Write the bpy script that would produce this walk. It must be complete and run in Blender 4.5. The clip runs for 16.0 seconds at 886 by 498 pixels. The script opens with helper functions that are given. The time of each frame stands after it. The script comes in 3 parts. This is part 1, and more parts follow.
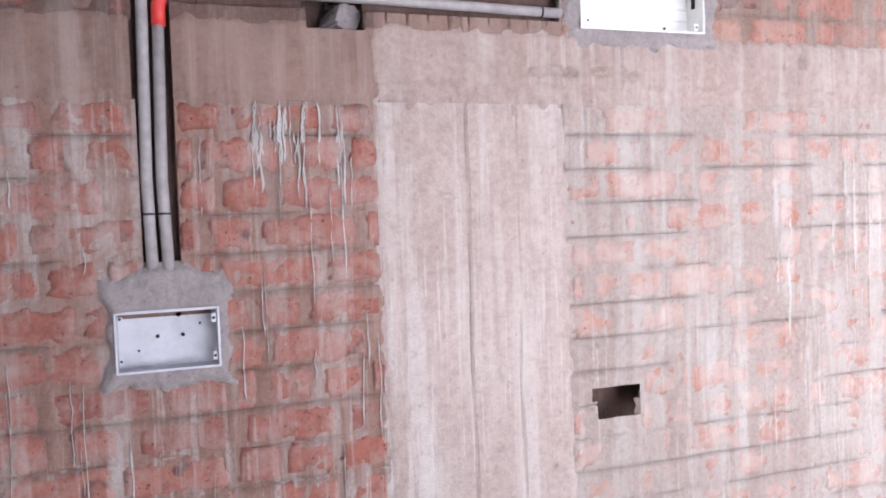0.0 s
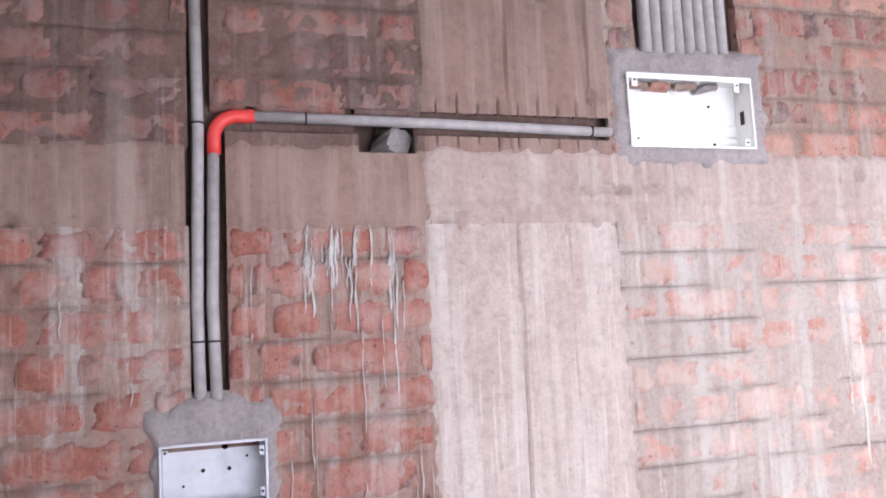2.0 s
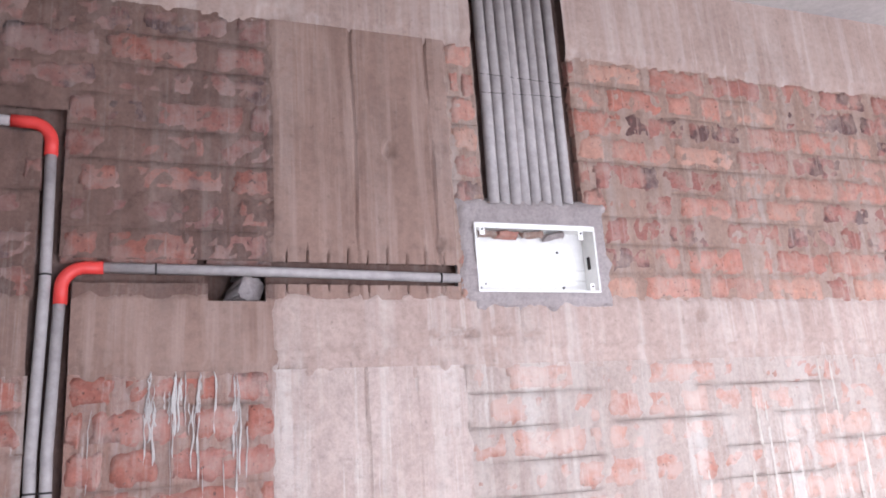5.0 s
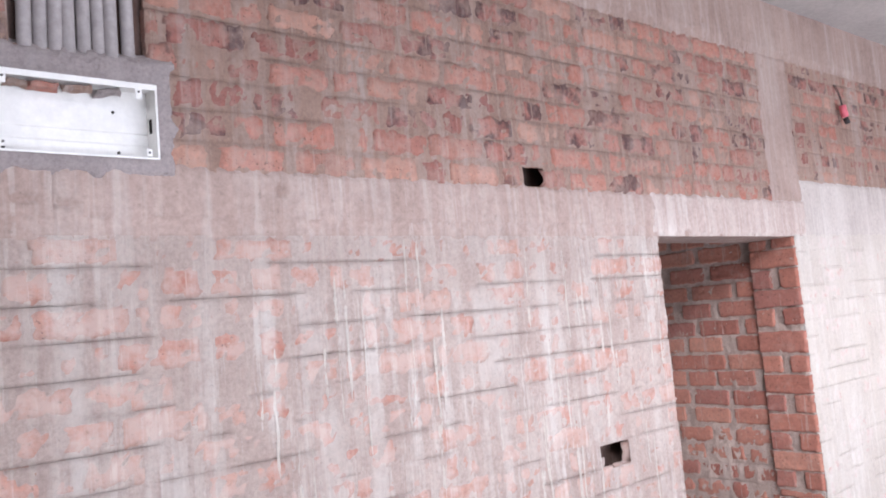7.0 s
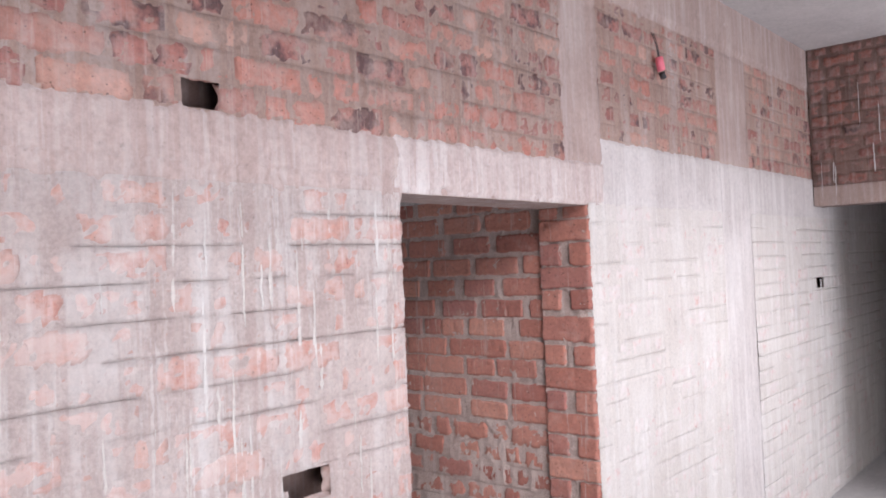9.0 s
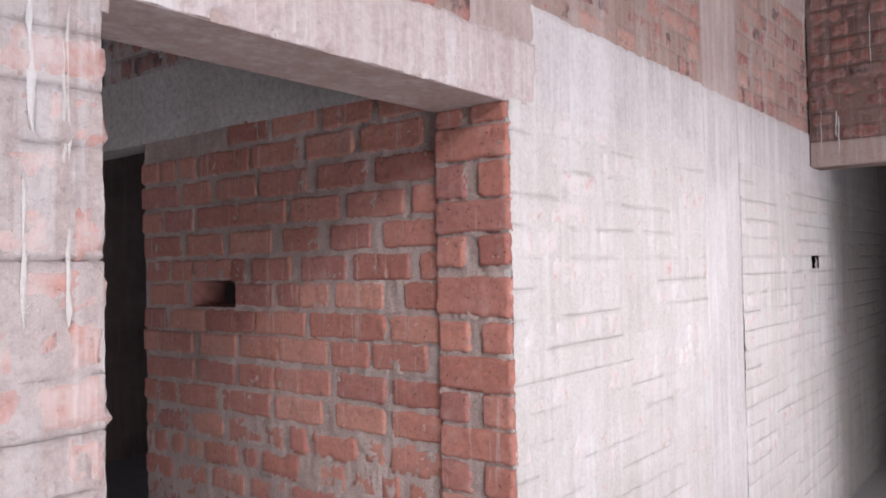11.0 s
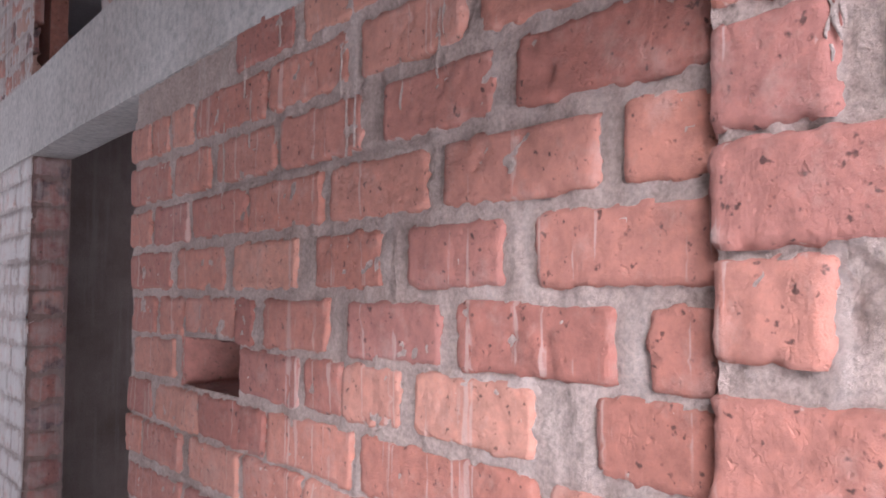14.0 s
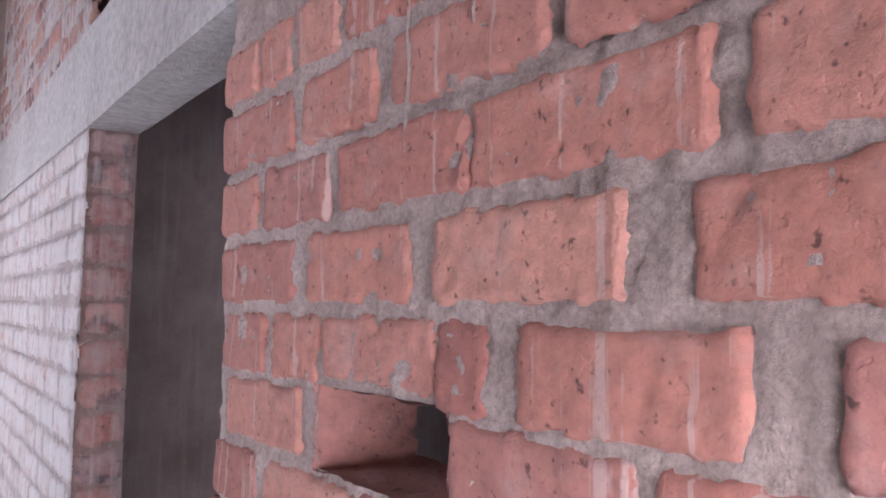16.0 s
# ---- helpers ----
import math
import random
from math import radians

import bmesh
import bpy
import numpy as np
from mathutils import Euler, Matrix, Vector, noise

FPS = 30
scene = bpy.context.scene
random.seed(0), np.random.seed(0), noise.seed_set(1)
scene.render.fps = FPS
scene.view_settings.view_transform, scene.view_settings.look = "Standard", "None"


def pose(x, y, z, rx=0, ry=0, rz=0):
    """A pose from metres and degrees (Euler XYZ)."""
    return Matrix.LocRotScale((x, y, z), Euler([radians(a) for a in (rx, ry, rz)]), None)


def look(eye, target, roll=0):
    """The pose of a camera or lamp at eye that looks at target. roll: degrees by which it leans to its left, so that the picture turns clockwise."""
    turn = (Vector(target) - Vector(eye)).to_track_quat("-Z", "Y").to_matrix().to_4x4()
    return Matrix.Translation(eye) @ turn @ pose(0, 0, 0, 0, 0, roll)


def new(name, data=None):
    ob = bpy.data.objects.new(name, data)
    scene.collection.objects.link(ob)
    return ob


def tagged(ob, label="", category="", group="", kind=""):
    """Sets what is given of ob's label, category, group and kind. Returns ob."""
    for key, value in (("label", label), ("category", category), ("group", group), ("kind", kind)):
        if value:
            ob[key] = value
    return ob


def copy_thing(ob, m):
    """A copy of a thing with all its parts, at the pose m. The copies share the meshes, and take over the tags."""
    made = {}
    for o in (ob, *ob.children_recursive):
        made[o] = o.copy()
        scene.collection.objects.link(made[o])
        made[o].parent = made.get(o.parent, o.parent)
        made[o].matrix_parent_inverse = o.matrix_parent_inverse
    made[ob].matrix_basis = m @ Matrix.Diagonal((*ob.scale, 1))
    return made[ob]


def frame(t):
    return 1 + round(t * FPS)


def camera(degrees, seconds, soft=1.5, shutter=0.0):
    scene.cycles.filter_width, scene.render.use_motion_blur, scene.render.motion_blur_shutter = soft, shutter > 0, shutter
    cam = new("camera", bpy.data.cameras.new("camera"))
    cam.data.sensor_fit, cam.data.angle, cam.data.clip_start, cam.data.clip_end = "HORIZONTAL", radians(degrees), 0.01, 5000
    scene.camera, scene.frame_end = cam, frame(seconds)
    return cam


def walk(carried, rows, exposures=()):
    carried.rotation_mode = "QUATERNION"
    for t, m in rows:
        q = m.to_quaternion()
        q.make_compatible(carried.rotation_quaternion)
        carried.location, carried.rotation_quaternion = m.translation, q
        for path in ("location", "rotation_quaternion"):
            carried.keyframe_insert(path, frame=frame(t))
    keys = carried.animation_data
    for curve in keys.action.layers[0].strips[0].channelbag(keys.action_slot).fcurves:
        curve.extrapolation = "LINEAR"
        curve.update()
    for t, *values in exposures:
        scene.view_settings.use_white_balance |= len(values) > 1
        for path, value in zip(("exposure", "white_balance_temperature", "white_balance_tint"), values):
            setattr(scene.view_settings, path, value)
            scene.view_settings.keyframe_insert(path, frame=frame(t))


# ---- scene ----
cam = camera(58.5, 16.0, soft=1.8)
PATH = [
    (0, (0.005, 0.02, 1.742), (0.651, 1.911, 1.666), -2.1),
    (0.5, (0.046, 0.042, 1.742), (0.62, 1.957, 1.687), -2.4),
    (1, (0.015, 0.071, 1.754), (0.596, 1.985, 1.75), -2.7),
    (1.5, (-0.005, 0.092, 1.755), (0.577, 2.003, 1.841), -2.8),
    (2, (-0.027, 0.089, 1.764), (0.553, 1.991, 1.98), -2.9),
    (2.5, (-0.052, 0.082, 1.78), (0.553, 1.949, 2.164), -3.1),
    (3, (-0.064, 0.059, 1.811), (0.566, 1.881, 2.342), -3.2),
    (3.2, (-0.03, -0.001, 1.816), (0.558, 1.82, 2.398), -2.8),
    (5.3, (0.251, -0.101, 1.789), (1.004, 1.692, 2.255), -4.6),
    (5.5, (0.308, -0.121, 1.79), (1.117, 1.659, 2.213), -4.9),
    (6, (0.425, -0.174, 1.775), (1.383, 1.551, 2.105), -5.7),
    (6.5, (0.504, -0.19, 1.748), (1.623, 1.447, 2.004), -5.6),
    (7, (0.67, -0.144, 1.744), (1.933, 1.396, 1.926), -5.0),
    (7.5, (0.864, -0.093, 1.756), (2.238, 1.353, 1.901), -4.3),
    (8, (1.115, -0.084, 1.761), (2.544, 1.313, 1.843), -3.8),
    (8.5, (1.381, -0.077, 1.771), (2.83, 1.3, 1.838), -3.2),
    (9, (1.645, 0.091, 1.775), (3.153, 1.404, 1.824), -2.4),
    (9.5, (1.897, 0.194, 1.758), (3.433, 1.475, 1.776), -1.8),
    (10, (2.228, 0.314, 1.695), (3.784, 1.571, 1.716), -2.3),
    (10.2, (2.34, 0.367, 1.658), (3.9, 1.619, 1.687), -2.4),
    (12.3, (3.433, 1.195, 1.548), (5.003, 2.432, 1.611), 1.1),
    (12.5, (3.494, 1.271, 1.564), (5.057, 2.519, 1.616), 0.9),
    (13, (3.698, 1.432, 1.561), (5.157, 2.798, 1.621), 1.3),
    (13.5, (3.922, 1.547, 1.629), (5.249, 3.041, 1.707), 0.7),
    (14, (3.975, 1.702, 1.629), (5.239, 3.248, 1.74), 0.2),
    (14.5, (4.031, 2.038, 1.641), (5.276, 3.596, 1.796), 0.2),
    (15, (4.079, 2.234, 1.68), (5.286, 3.819, 1.861), 0.7),
    (15.5, (4.131, 2.348, 1.674), (5.292, 3.966, 1.862), 1.2),
    (16, (4.175, 2.453, 1.628), (5.321, 4.085, 1.782), 1.0),
]
EXPOSURES = [(0, -0.02, 5600, 15), (3, 0.15, 5600, 15), (5.5, -0.02, 5600, 15), (7, -0.35, 5600, 15), (10.2, -0.45, 5600, 16), (12.5, -0.55, 5550, 18), (13, -0.3, 5500, 19), (13.5, 0.42, 5400, 16), (14.5, 1.25, 5400, 18), (15, 1.9, 5400, 18), (15.5, 1.5, 5350, 18), (16, 1.45, 5300, 19)]
walk(cam, [(t, look(eye, target, roll)) for t, eye, target, roll in PATH], EXPOSURES)

# ---------------------------------------------------------------- light
world = bpy.data.worlds.new("sky")
scene.world = world
world.use_nodes = True
wn = world.node_tree.nodes
sky = wn.new("ShaderNodeTexSky")
sky.sky_type, sky.sun_disc = "NISHITA", False
sky.sun_elevation, sky.sun_rotation = radians(26), radians(223.5)
world.node_tree.links.new(sky.outputs[0], wn["Background"].inputs[0])
wn["Background"].inputs[1].default_value = 0.12


def lamp(name, kind, m, power, colour, **more):
    data = bpy.data.lights.new(name, kind)
    data.energy, data.color = power, colour
    if kind == "AREA":
        data.shape, data.size, data.size_y = "RECTANGLE", more["size"], more["size_y"]
    else:
        data.angle = radians(more["angle"])
    ob = new(name, data)
    ob.matrix_world = m
    return ob


# hazy sun outside, and area lamps for the sky's light in the south and north openings
lamp("sun", "SUN", look((-9.5, -10, 6.8), (0, 0, 0)), 5.0, (1.0, 0.96, 0.91), angle=22)
lamp("sky_light_south", "AREA", look((2.6, -2.32, 0.98), (2.6, 0, 0.9)), 240, (1.0, 0.97, 0.95), size=3.6, size_y=1.8)
lamp("sky_light_north", "AREA", look((2.2, 6.75, 1.6), (3.4, 4.6, 1.5)), 36, (1.0, 0.97, 0.95), size=1.3, size_y=1.1)
lamp("sky_light_west", "AREA", look((-1.5, -2.32, 1.5), (-1.5, 0, 1.6)), 12, (1.0, 0.97, 0.95), size=1.3, size_y=1.1)


lamp("sky_light_window", "AREA", look((6.8, -2.32, 1.2), (7.0, 0, 1.0)), 150, (1.0, 0.97, 0.95), size=1.1, size_y=1.3)
lamp("sky_light_east", "AREA", look((7.9, 4.6, 1.6), (6, 4.6, 1.4)), 5, (0.85, 0.9, 1.0), size=1.0, size_y=1.0)


# ---------------------------------------------------------------- materials
def material(name, build):
    mat = bpy.data.materials.new(name)
    mat.use_nodes = True
    build(mat.node_tree, mat.node_tree.nodes["Principled BSDF"])
    return mat


def node(nt, kind, **values):
    n = nt.nodes.new(kind)
    for key, value in values.items():
        if key in n.inputs:
            n.inputs[key].default_value = value
    return n


def place(nt, scale=(1, 1, 1)):
    g = nt.nodes.new("ShaderNodeNewGeometry")
    m = nt.nodes.new("ShaderNodeMapping")
    m.inputs["Scale"].default_value = scale
    nt.links.new(g.outputs["Position"], m.inputs["Vector"])
    return m.outputs[0]


def noise_tex(nt, scale, detail=5, rough=0.6, stretch=(1, 1, 1)):
    n = node(nt, "ShaderNodeTexNoise", Scale=scale, Detail=detail, Roughness=rough)
    nt.links.new(place(nt, stretch), n.inputs["Vector"])
    return n.outputs["Fac"]


def ramp(nt, src, stops):
    r = nt.nodes.new("ShaderNodeValToRGB")
    while len(r.color_ramp.elements) < len(stops):
        r.color_ramp.elements.new(0.5)
    for e, (at, c) in zip(r.color_ramp.elements, stops):
        e.position, e.color = at, (*c, 1) if len(c) == 3 else c
    nt.links.new(src, r.inputs[0])
    return r.outputs[0]


def grey(v):
    return (v, v, v)


def blend(nt, fac, a, b, how="MIX"):
    m = nt.nodes.new("ShaderNodeMix")
    m.data_type, m.blend_type = "RGBA", how
    for value, socket in ((fac, m.inputs[0]), (a, m.inputs[6]), (b, m.inputs[7])):
        if isinstance(value, (int, float)):
            socket.default_value = value
        elif isinstance(value, tuple):
            socket.default_value = (*value, 1)
        else:
            nt.links.new(value, socket)
    return m.outputs[2]


def bump(nt, bsdf, src, strength, distance):
    b = node(nt, "ShaderNodeBump", Strength=strength, Distance=distance)
    nt.links.new(src, b.inputs["Height"])
    nt.links.new(b.outputs[0], bsdf.inputs["Normal"])


def washed(nt, c, pale, amount):
    """Pale runs of cement wash down a wall, broad and thin, the same over bricks, mortar and concrete."""
    broad = ramp(nt, noise_tex(nt, 1.0, 5, 0.65, (15, 15, 0.9)), [(0.50, grey(0)), (0.60, grey(0.8))])
    thin = ramp(nt, noise_tex(nt, 1.0, 4, 0.6, (46, 46, 1.6)), [(0.57, grey(0)), (0.65, grey(0.85))])
    runs = blend(nt, 1.0, broad, thin, "SCREEN")
    area = ramp(nt, noise_tex(nt, 2.3, 5, 0.65), [(0.36, grey(0.15)), (0.62, grey(1))])
    ragged = ramp(nt, noise_tex(nt, 38, 6, 0.75), [(0.34, grey(0.35)), (0.52, grey(1))])
    mask = blend(nt, 1.0, blend(nt, 1.0, runs, area, "MULTIPLY"), ragged, "MULTIPLY")
    return blend(nt, blend(nt, 1.0, mask, grey(amount), "MULTIPLY"), c, pale)


def brick_material(name, reds, burnt, wash, wash_colour, cut=(0.5, 0.62), runs=0.0):
    """Fired clay: reds from piece to piece, burnt patches, pale drips of cement wash."""
    def build(nt, bsdf):
        info = nt.nodes.new("ShaderNodeObjectInfo")
        isl = nt.nodes.new("ShaderNodeNewGeometry")
        add = nt.nodes.new("ShaderNodeMath")
        add.operation = "ADD"
        nt.links.new(info.outputs["Random"], add.inputs[0])
        nt.links.new(isl.outputs["Random Per Island"], add.inputs[1])
        fr = nt.nodes.new("ShaderNodeMath")
        fr.operation = "FRACT"
        nt.links.new(add.outputs[0], fr.inputs[0])
        base = ramp(nt, fr.outputs[0], [(i / (len(reds) - 1), c) for i, c in enumerate(reds)])
        grain = noise_tex(nt, 55, 8, 0.7)
        base = blend(nt, 0.75, base, ramp(nt, grain, [(0.25, grey(0.55)), (0.5, grey(0.95)), (0.75, (1.35, 1.25, 1.2))]), "MULTIPLY")
        specks = ramp(nt, noise_tex(nt, 95, 2, 0.5), [(0.27, grey(0.3)), (0.35, grey(1))])
        base = blend(nt, 1.0, base, specks, "MULTIPLY")
        dark = ramp(nt, noise_tex(nt, 13, 3, 0.5), [(0.62 - burnt, grey(0)), (0.72 - burnt, grey(1))])
        gate = ramp(nt, fr.outputs[0], [(0.7, grey(0)), (0.74, grey(0.8 if burnt else 0.0))])
        base = blend(nt, blend(nt, 1.0, dark, gate, "MULTIPLY"), base, (0.055, 0.035, 0.035))
        drips = ramp(nt, noise_tex(nt, 1.0, 3, 0.55, (52, 52, 1.7)), [(0.61, grey(0)), (0.66, grey(1))])
        cloud = ramp(nt, noise_tex(nt, 16, 6, 0.7), [(cut[0], grey(0)), (cut[1], grey(1))])
        cover = blend(nt, 1.0, drips, cloud, "SCREEN")
        base = blend(nt, blend(nt, 1.0, cover, grey(wash), "MULTIPLY"), base, wash_colour)
        if runs:
            base = washed(nt, base, (0.63, 0.59, 0.545), runs)
        nt.links.new(base, bsdf.inputs["Base Color"])
        bsdf.inputs["Roughness"].default_value = 0.92
        holes = ramp(nt, noise_tex(nt, 75, 3, 0.5), [(0.30, grey(0)), (0.37, grey(1))])
        pits = blend(nt, 0.45, noise_tex(nt, 130, 6, 0.75), blend(nt, 0.6, holes, noise_tex(nt, 38, 4, 0.6)))
        bump(nt, bsdf, pits, 0.7, 0.010)
    return material(name, build)


def cement_material(name, low, high, pale, streak=0.5, fine=90, rough=0.93, relief=0.5, spots=0.3, runs=0.0):
    """Cement: clouds, vertical streaks of wash and a sandy grain."""
    def build(nt, bsdf):
        c = ramp(nt, noise_tex(nt, 3.2, 6, 0.65), [(0.3, low), (0.7, high)])
        c = blend(nt, 0.6, c, ramp(nt, noise_tex(nt, fine, 6, 0.75), [(0.25, grey(1 - spots)), (0.55, grey(1.0)), (0.8, grey(1 + spots * 0.6))]), "MULTIPLY")
        c = blend(nt, 0.22 if streak > 0.4 else 0.12, c, ramp(nt, noise_tex(nt, 1.0, 6, 0.7, (30, 30, 3.0)), [(0.34, grey(0.74)), (0.52, grey(1.0))]), "MULTIPLY")
        c = blend(nt, ramp(nt, noise_tex(nt, 7, 5, 0.7), [(0.62, grey(0)), (0.72, grey(0.35))]), c, tuple(v * 0.62 for v in low))
        s = ramp(nt, noise_tex(nt, 1.0, 4, 0.6, (24, 24, 1.3)), [(0.5, grey(0)), (0.68, grey(streak))])
        c = blend(nt, s, c, pale)
        if runs:
            c = washed(nt, c, (0.63, 0.59, 0.545), runs)
        chips = ramp(nt, noise_tex(nt, 48, 3, 0.55), [(0.27, grey(0.42)), (0.33, grey(1))])
        c = blend(nt, 0.35, c, chips, "MULTIPLY")
        nt.links.new(c, bsdf.inputs["Base Color"])
        bsdf.inputs["Roughness"].default_value = rough
        bump(nt, bsdf, blend(nt, 0.5, noise_tex(nt, fine, 7, 0.75), noise_tex(nt, fine * 3.1, 4, 0.7)), relief, 0.012)
    return material(name, build)


def plain_material(name, colour, rough=0.5, metal=0.0, spots=0.25, scale=30):
    def build(nt, bsdf):
        n = noise_tex(nt, scale, 6, 0.7)
        nt.links.new(blend(nt, spots, colour, ramp(nt, n, [(0.3, tuple(v * 0.45 for v in colour)), (0.65, tuple(min(1, v * 1.15) for v in colour))])), bsdf.inputs["Base Color"])
        nt.links.new(ramp(nt, n, [(0.3, grey(min(1, rough + 0.2))), (0.7, grey(rough))]), bsdf.inputs["Roughness"])
        bsdf.inputs["Metallic"].default_value = metal
        bump(nt, bsdf, n, 0.12, 0.002)
    return material(name, build)


REDS = [(0.33, 0.128, 0.088), (0.40, 0.168, 0.115), (0.29, 0.108, 0.078), (0.44, 0.205, 0.142), (0.36, 0.148, 0.105), (0.28, 0.115, 0.092)]
DUSKY_AND_SHADED = [(0.20, 0.085, 0.066), (0.26, 0.10, 0.072), (0.165, 0.072, 0.062), (0.29, 0.12, 0.088), (0.20, 0.105, 0.09)]
MIXED = [(0.36, 0.145, 0.105), (0.41, 0.195, 0.145), (0.26, 0.105, 0.085), (0.44, 0.25, 0.185), (0.32, 0.135, 0.105), (0.28, 0.135, 0.115)]
DULL = [(0.29, 0.108, 0.078), (0.35, 0.13, 0.092), (0.25, 0.092, 0.072), (0.37, 0.155, 0.115), (0.31, 0.125, 0.098)]
PINK = [(0.46, 0.25, 0.195), (0.49, 0.30, 0.24), (0.45, 0.22, 0.165), (0.50, 0.34, 0.28), (0.47, 0.28, 0.22)]
RUSTY = [(0.37, 0.175, 0.13), (0.41, 0.225, 0.175), (0.35, 0.15, 0.108), (0.42, 0.265, 0.215), (0.38, 0.20, 0.15)]
brick_red = brick_material("brick_red", REDS, 0.0, 0.55, (0.45, 0.325, 0.275), (0.52, 0.86))
brick_broken_shaded = brick_material("brick_broken_shaded", DUSKY_AND_SHADED, 0.0, 0.2, (0.38, 0.25, 0.20), (0.55, 0.8))
brick_dripped = brick_material("brick_dripped", DULL, 0.05, 0.75, (0.38, 0.26, 0.22), (0.45, 0.66), 0.4)
brick_washed = brick_material("brick_washed", RUSTY, 0.0, 0.8, (0.44, 0.335, 0.29), (0.36, 0.56), 0.5)
brick_pale = brick_material("brick_pale", PINK, 0.0, 0.9, (0.53, 0.475, 0.435), (0.30, 0.50), 0.8)
brick_dusky_and_shaded = brick_material("brick_dusky_and_shaded", DUSKY_AND_SHADED, 0.12, 0.65, (0.25, 0.175, 0.15), (0.42, 0.60), 0.18)
brick_upper = brick_material("brick_upper", MIXED, 0.16, 0.55, (0.38, 0.27, 0.22), (0.45, 0.64), 0.2)
mortar_grey = cement_material("mortar_grey", (0.38, 0.265, 0.215), (0.60, 0.455, 0.38), (0.68, 0.57, 0.50), 0.3, 150, relief=1.0, spots=0.9)
mortar_pink = cement_material("mortar_pink", (0.27, 0.15, 0.112), (0.38, 0.24, 0.19), (0.50, 0.43, 0.40), 0.4, relief=0.8, spots=0.5, runs=0.6)
mortar_dark_and_shaded = cement_material("mortar_dark_and_shaded", (0.13, 0.074, 0.058), (0.225, 0.137, 0.108), (0.34, 0.265, 0.23), 0.2, relief=0.8, spots=0.5, runs=0.15)
mortar_tan = cement_material("mortar_tan", (0.27, 0.17, 0.128), (0.38, 0.26, 0.205), (0.46, 0.375, 0.33), 0.35, relief=0.8, spots=0.5, runs=0.3)
lime = cement_material("lime", (0.50, 0.45, 0.42), (0.58, 0.54, 0.51), (0.63, 0.60, 0.57), 0.3)
slurry = cement_material("slurry", (0.38, 0.285, 0.245), (0.50, 0.41, 0.36), (0.58, 0.525, 0.475), 0.35, relief=0.9, spots=0.5, runs=0.8)
slurry_pale = cement_material("slurry_pale", (0.47, 0.41, 0.355), (0.56, 0.505, 0.445), (0.60, 0.57, 0.535), 0.35, relief=0.7, spots=0.4, runs=0.7)
concrete_washed = cement_material("concrete_washed", (0.40, 0.305, 0.265), (0.50, 0.405, 0.36), (0.58, 0.525, 0.475), 0.35, 60, relief=0.6, spots=0.5, runs=0.75)
concrete_brown = cement_material("concrete_brown", (0.20, 0.125, 0.098), (0.29, 0.19, 0.15), (0.38, 0.28, 0.235), 0.5, 60, relief=0.35, spots=0.4, runs=0.12)
concrete_band = cement_material("concrete_band", (0.34, 0.245, 0.207), (0.44, 0.335, 0.29), (0.55, 0.50, 0.465), 0.35, 60, relief=0.6, spots=0.5, runs=0.35)
concrete_tan = cement_material("concrete_tan", (0.30, 0.212, 0.178), (0.40, 0.30, 0.255), (0.48, 0.40, 0.365), 0.5, 60, relief=0.4, spots=0.4, runs=0.25)
concrete_pale = cement_material("concrete_pale", (0.40, 0.345, 0.31), (0.52, 0.465, 0.425), (0.60, 0.565, 0.53), 0.35, 60, relief=0.4, spots=0.4, runs=0.5)
concrete_grey = cement_material("concrete_grey", (0.40, 0.37, 0.35), (0.50, 0.47, 0.44), (0.56, 0.53, 0.50), 0.3, 40, relief=0.25)
patch_cement = cement_material("patch_cement", (0.41, 0.35, 0.335), (0.52, 0.455, 0.44), (0.60, 0.55, 0.53), 0.2, 110, relief=1.0, spots=0.5)
pvc_grey = plain_material("pvc_grey", (0.37, 0.335, 0.325), 0.5, 0, 0.5, 22)
pvc_red = plain_material("pvc_red", (0.66, 0.05, 0.04), 0.4, 0, 0.15, 30)
zinc = plain_material("zinc", (0.56, 0.55, 0.58), 0.5, 0.25, 0.25, 18)
white_enamel = plain_material("white_enamel", (0.80, 0.785, 0.75), 0.45, 0, 0.2, 25)
hole_shade = plain_material("hole_shade", (0.03, 0.024, 0.022), 0.9)
wire_dark = plain_material("wire_dark", (0.035, 0.03, 0.03), 0.6)
pink_plastic = plain_material("pink_plastic", (0.70, 0.16, 0.20), 0.4)
concrete_lintel = cement_material("concrete_lintel", (0.44, 0.385, 0.34), (0.58, 0.525, 0.475), (0.60, 0.55, 0.50), 0.15, 45, relief=1.0, spots=0.8)
soil = cement_material("soil", (0.25, 0.20, 0.15), (0.34, 0.28, 0.21), (0.40, 0.34, 0.27), 0.2)


# ---------------------------------------------------------------- mesh helpers
def mesh_object(name, verts, faces, mat, parent=None, label="", smooth=False):
    me = bpy.data.meshes.new(name)
    me.from_pydata(verts, [], faces)
    me.materials.append(mat)
    if smooth:
        me.shade_smooth()
    ob = new(name, me)
    ob.parent = parent
    if label:
        tagged(ob, label)
    return ob


def part(name, bm, mat, parent=None, label=""):
    me = bpy.data.meshes.new(name)
    bm.to_mesh(me)
    bm.free()
    me.materials.append(mat)
    ob = new(name, me)
    ob.parent = parent
    if label:
        tagged(ob, label)
    return ob


def add_box(bm, lo, hi, bevel=0.0):
    made = bmesh.ops.create_cube(bm, size=1)["verts"]
    for v in made:
        v.co = [a + (b - a) * (c + 0.5) for a, b, c in zip(lo, hi, v.co)]
    if bevel:
        edges = {e for v in made for e in v.link_edges}
        bmesh.ops.bevel(bm, geom=list(edges), offset=bevel, segments=2, affect="EDGES")
    return bm


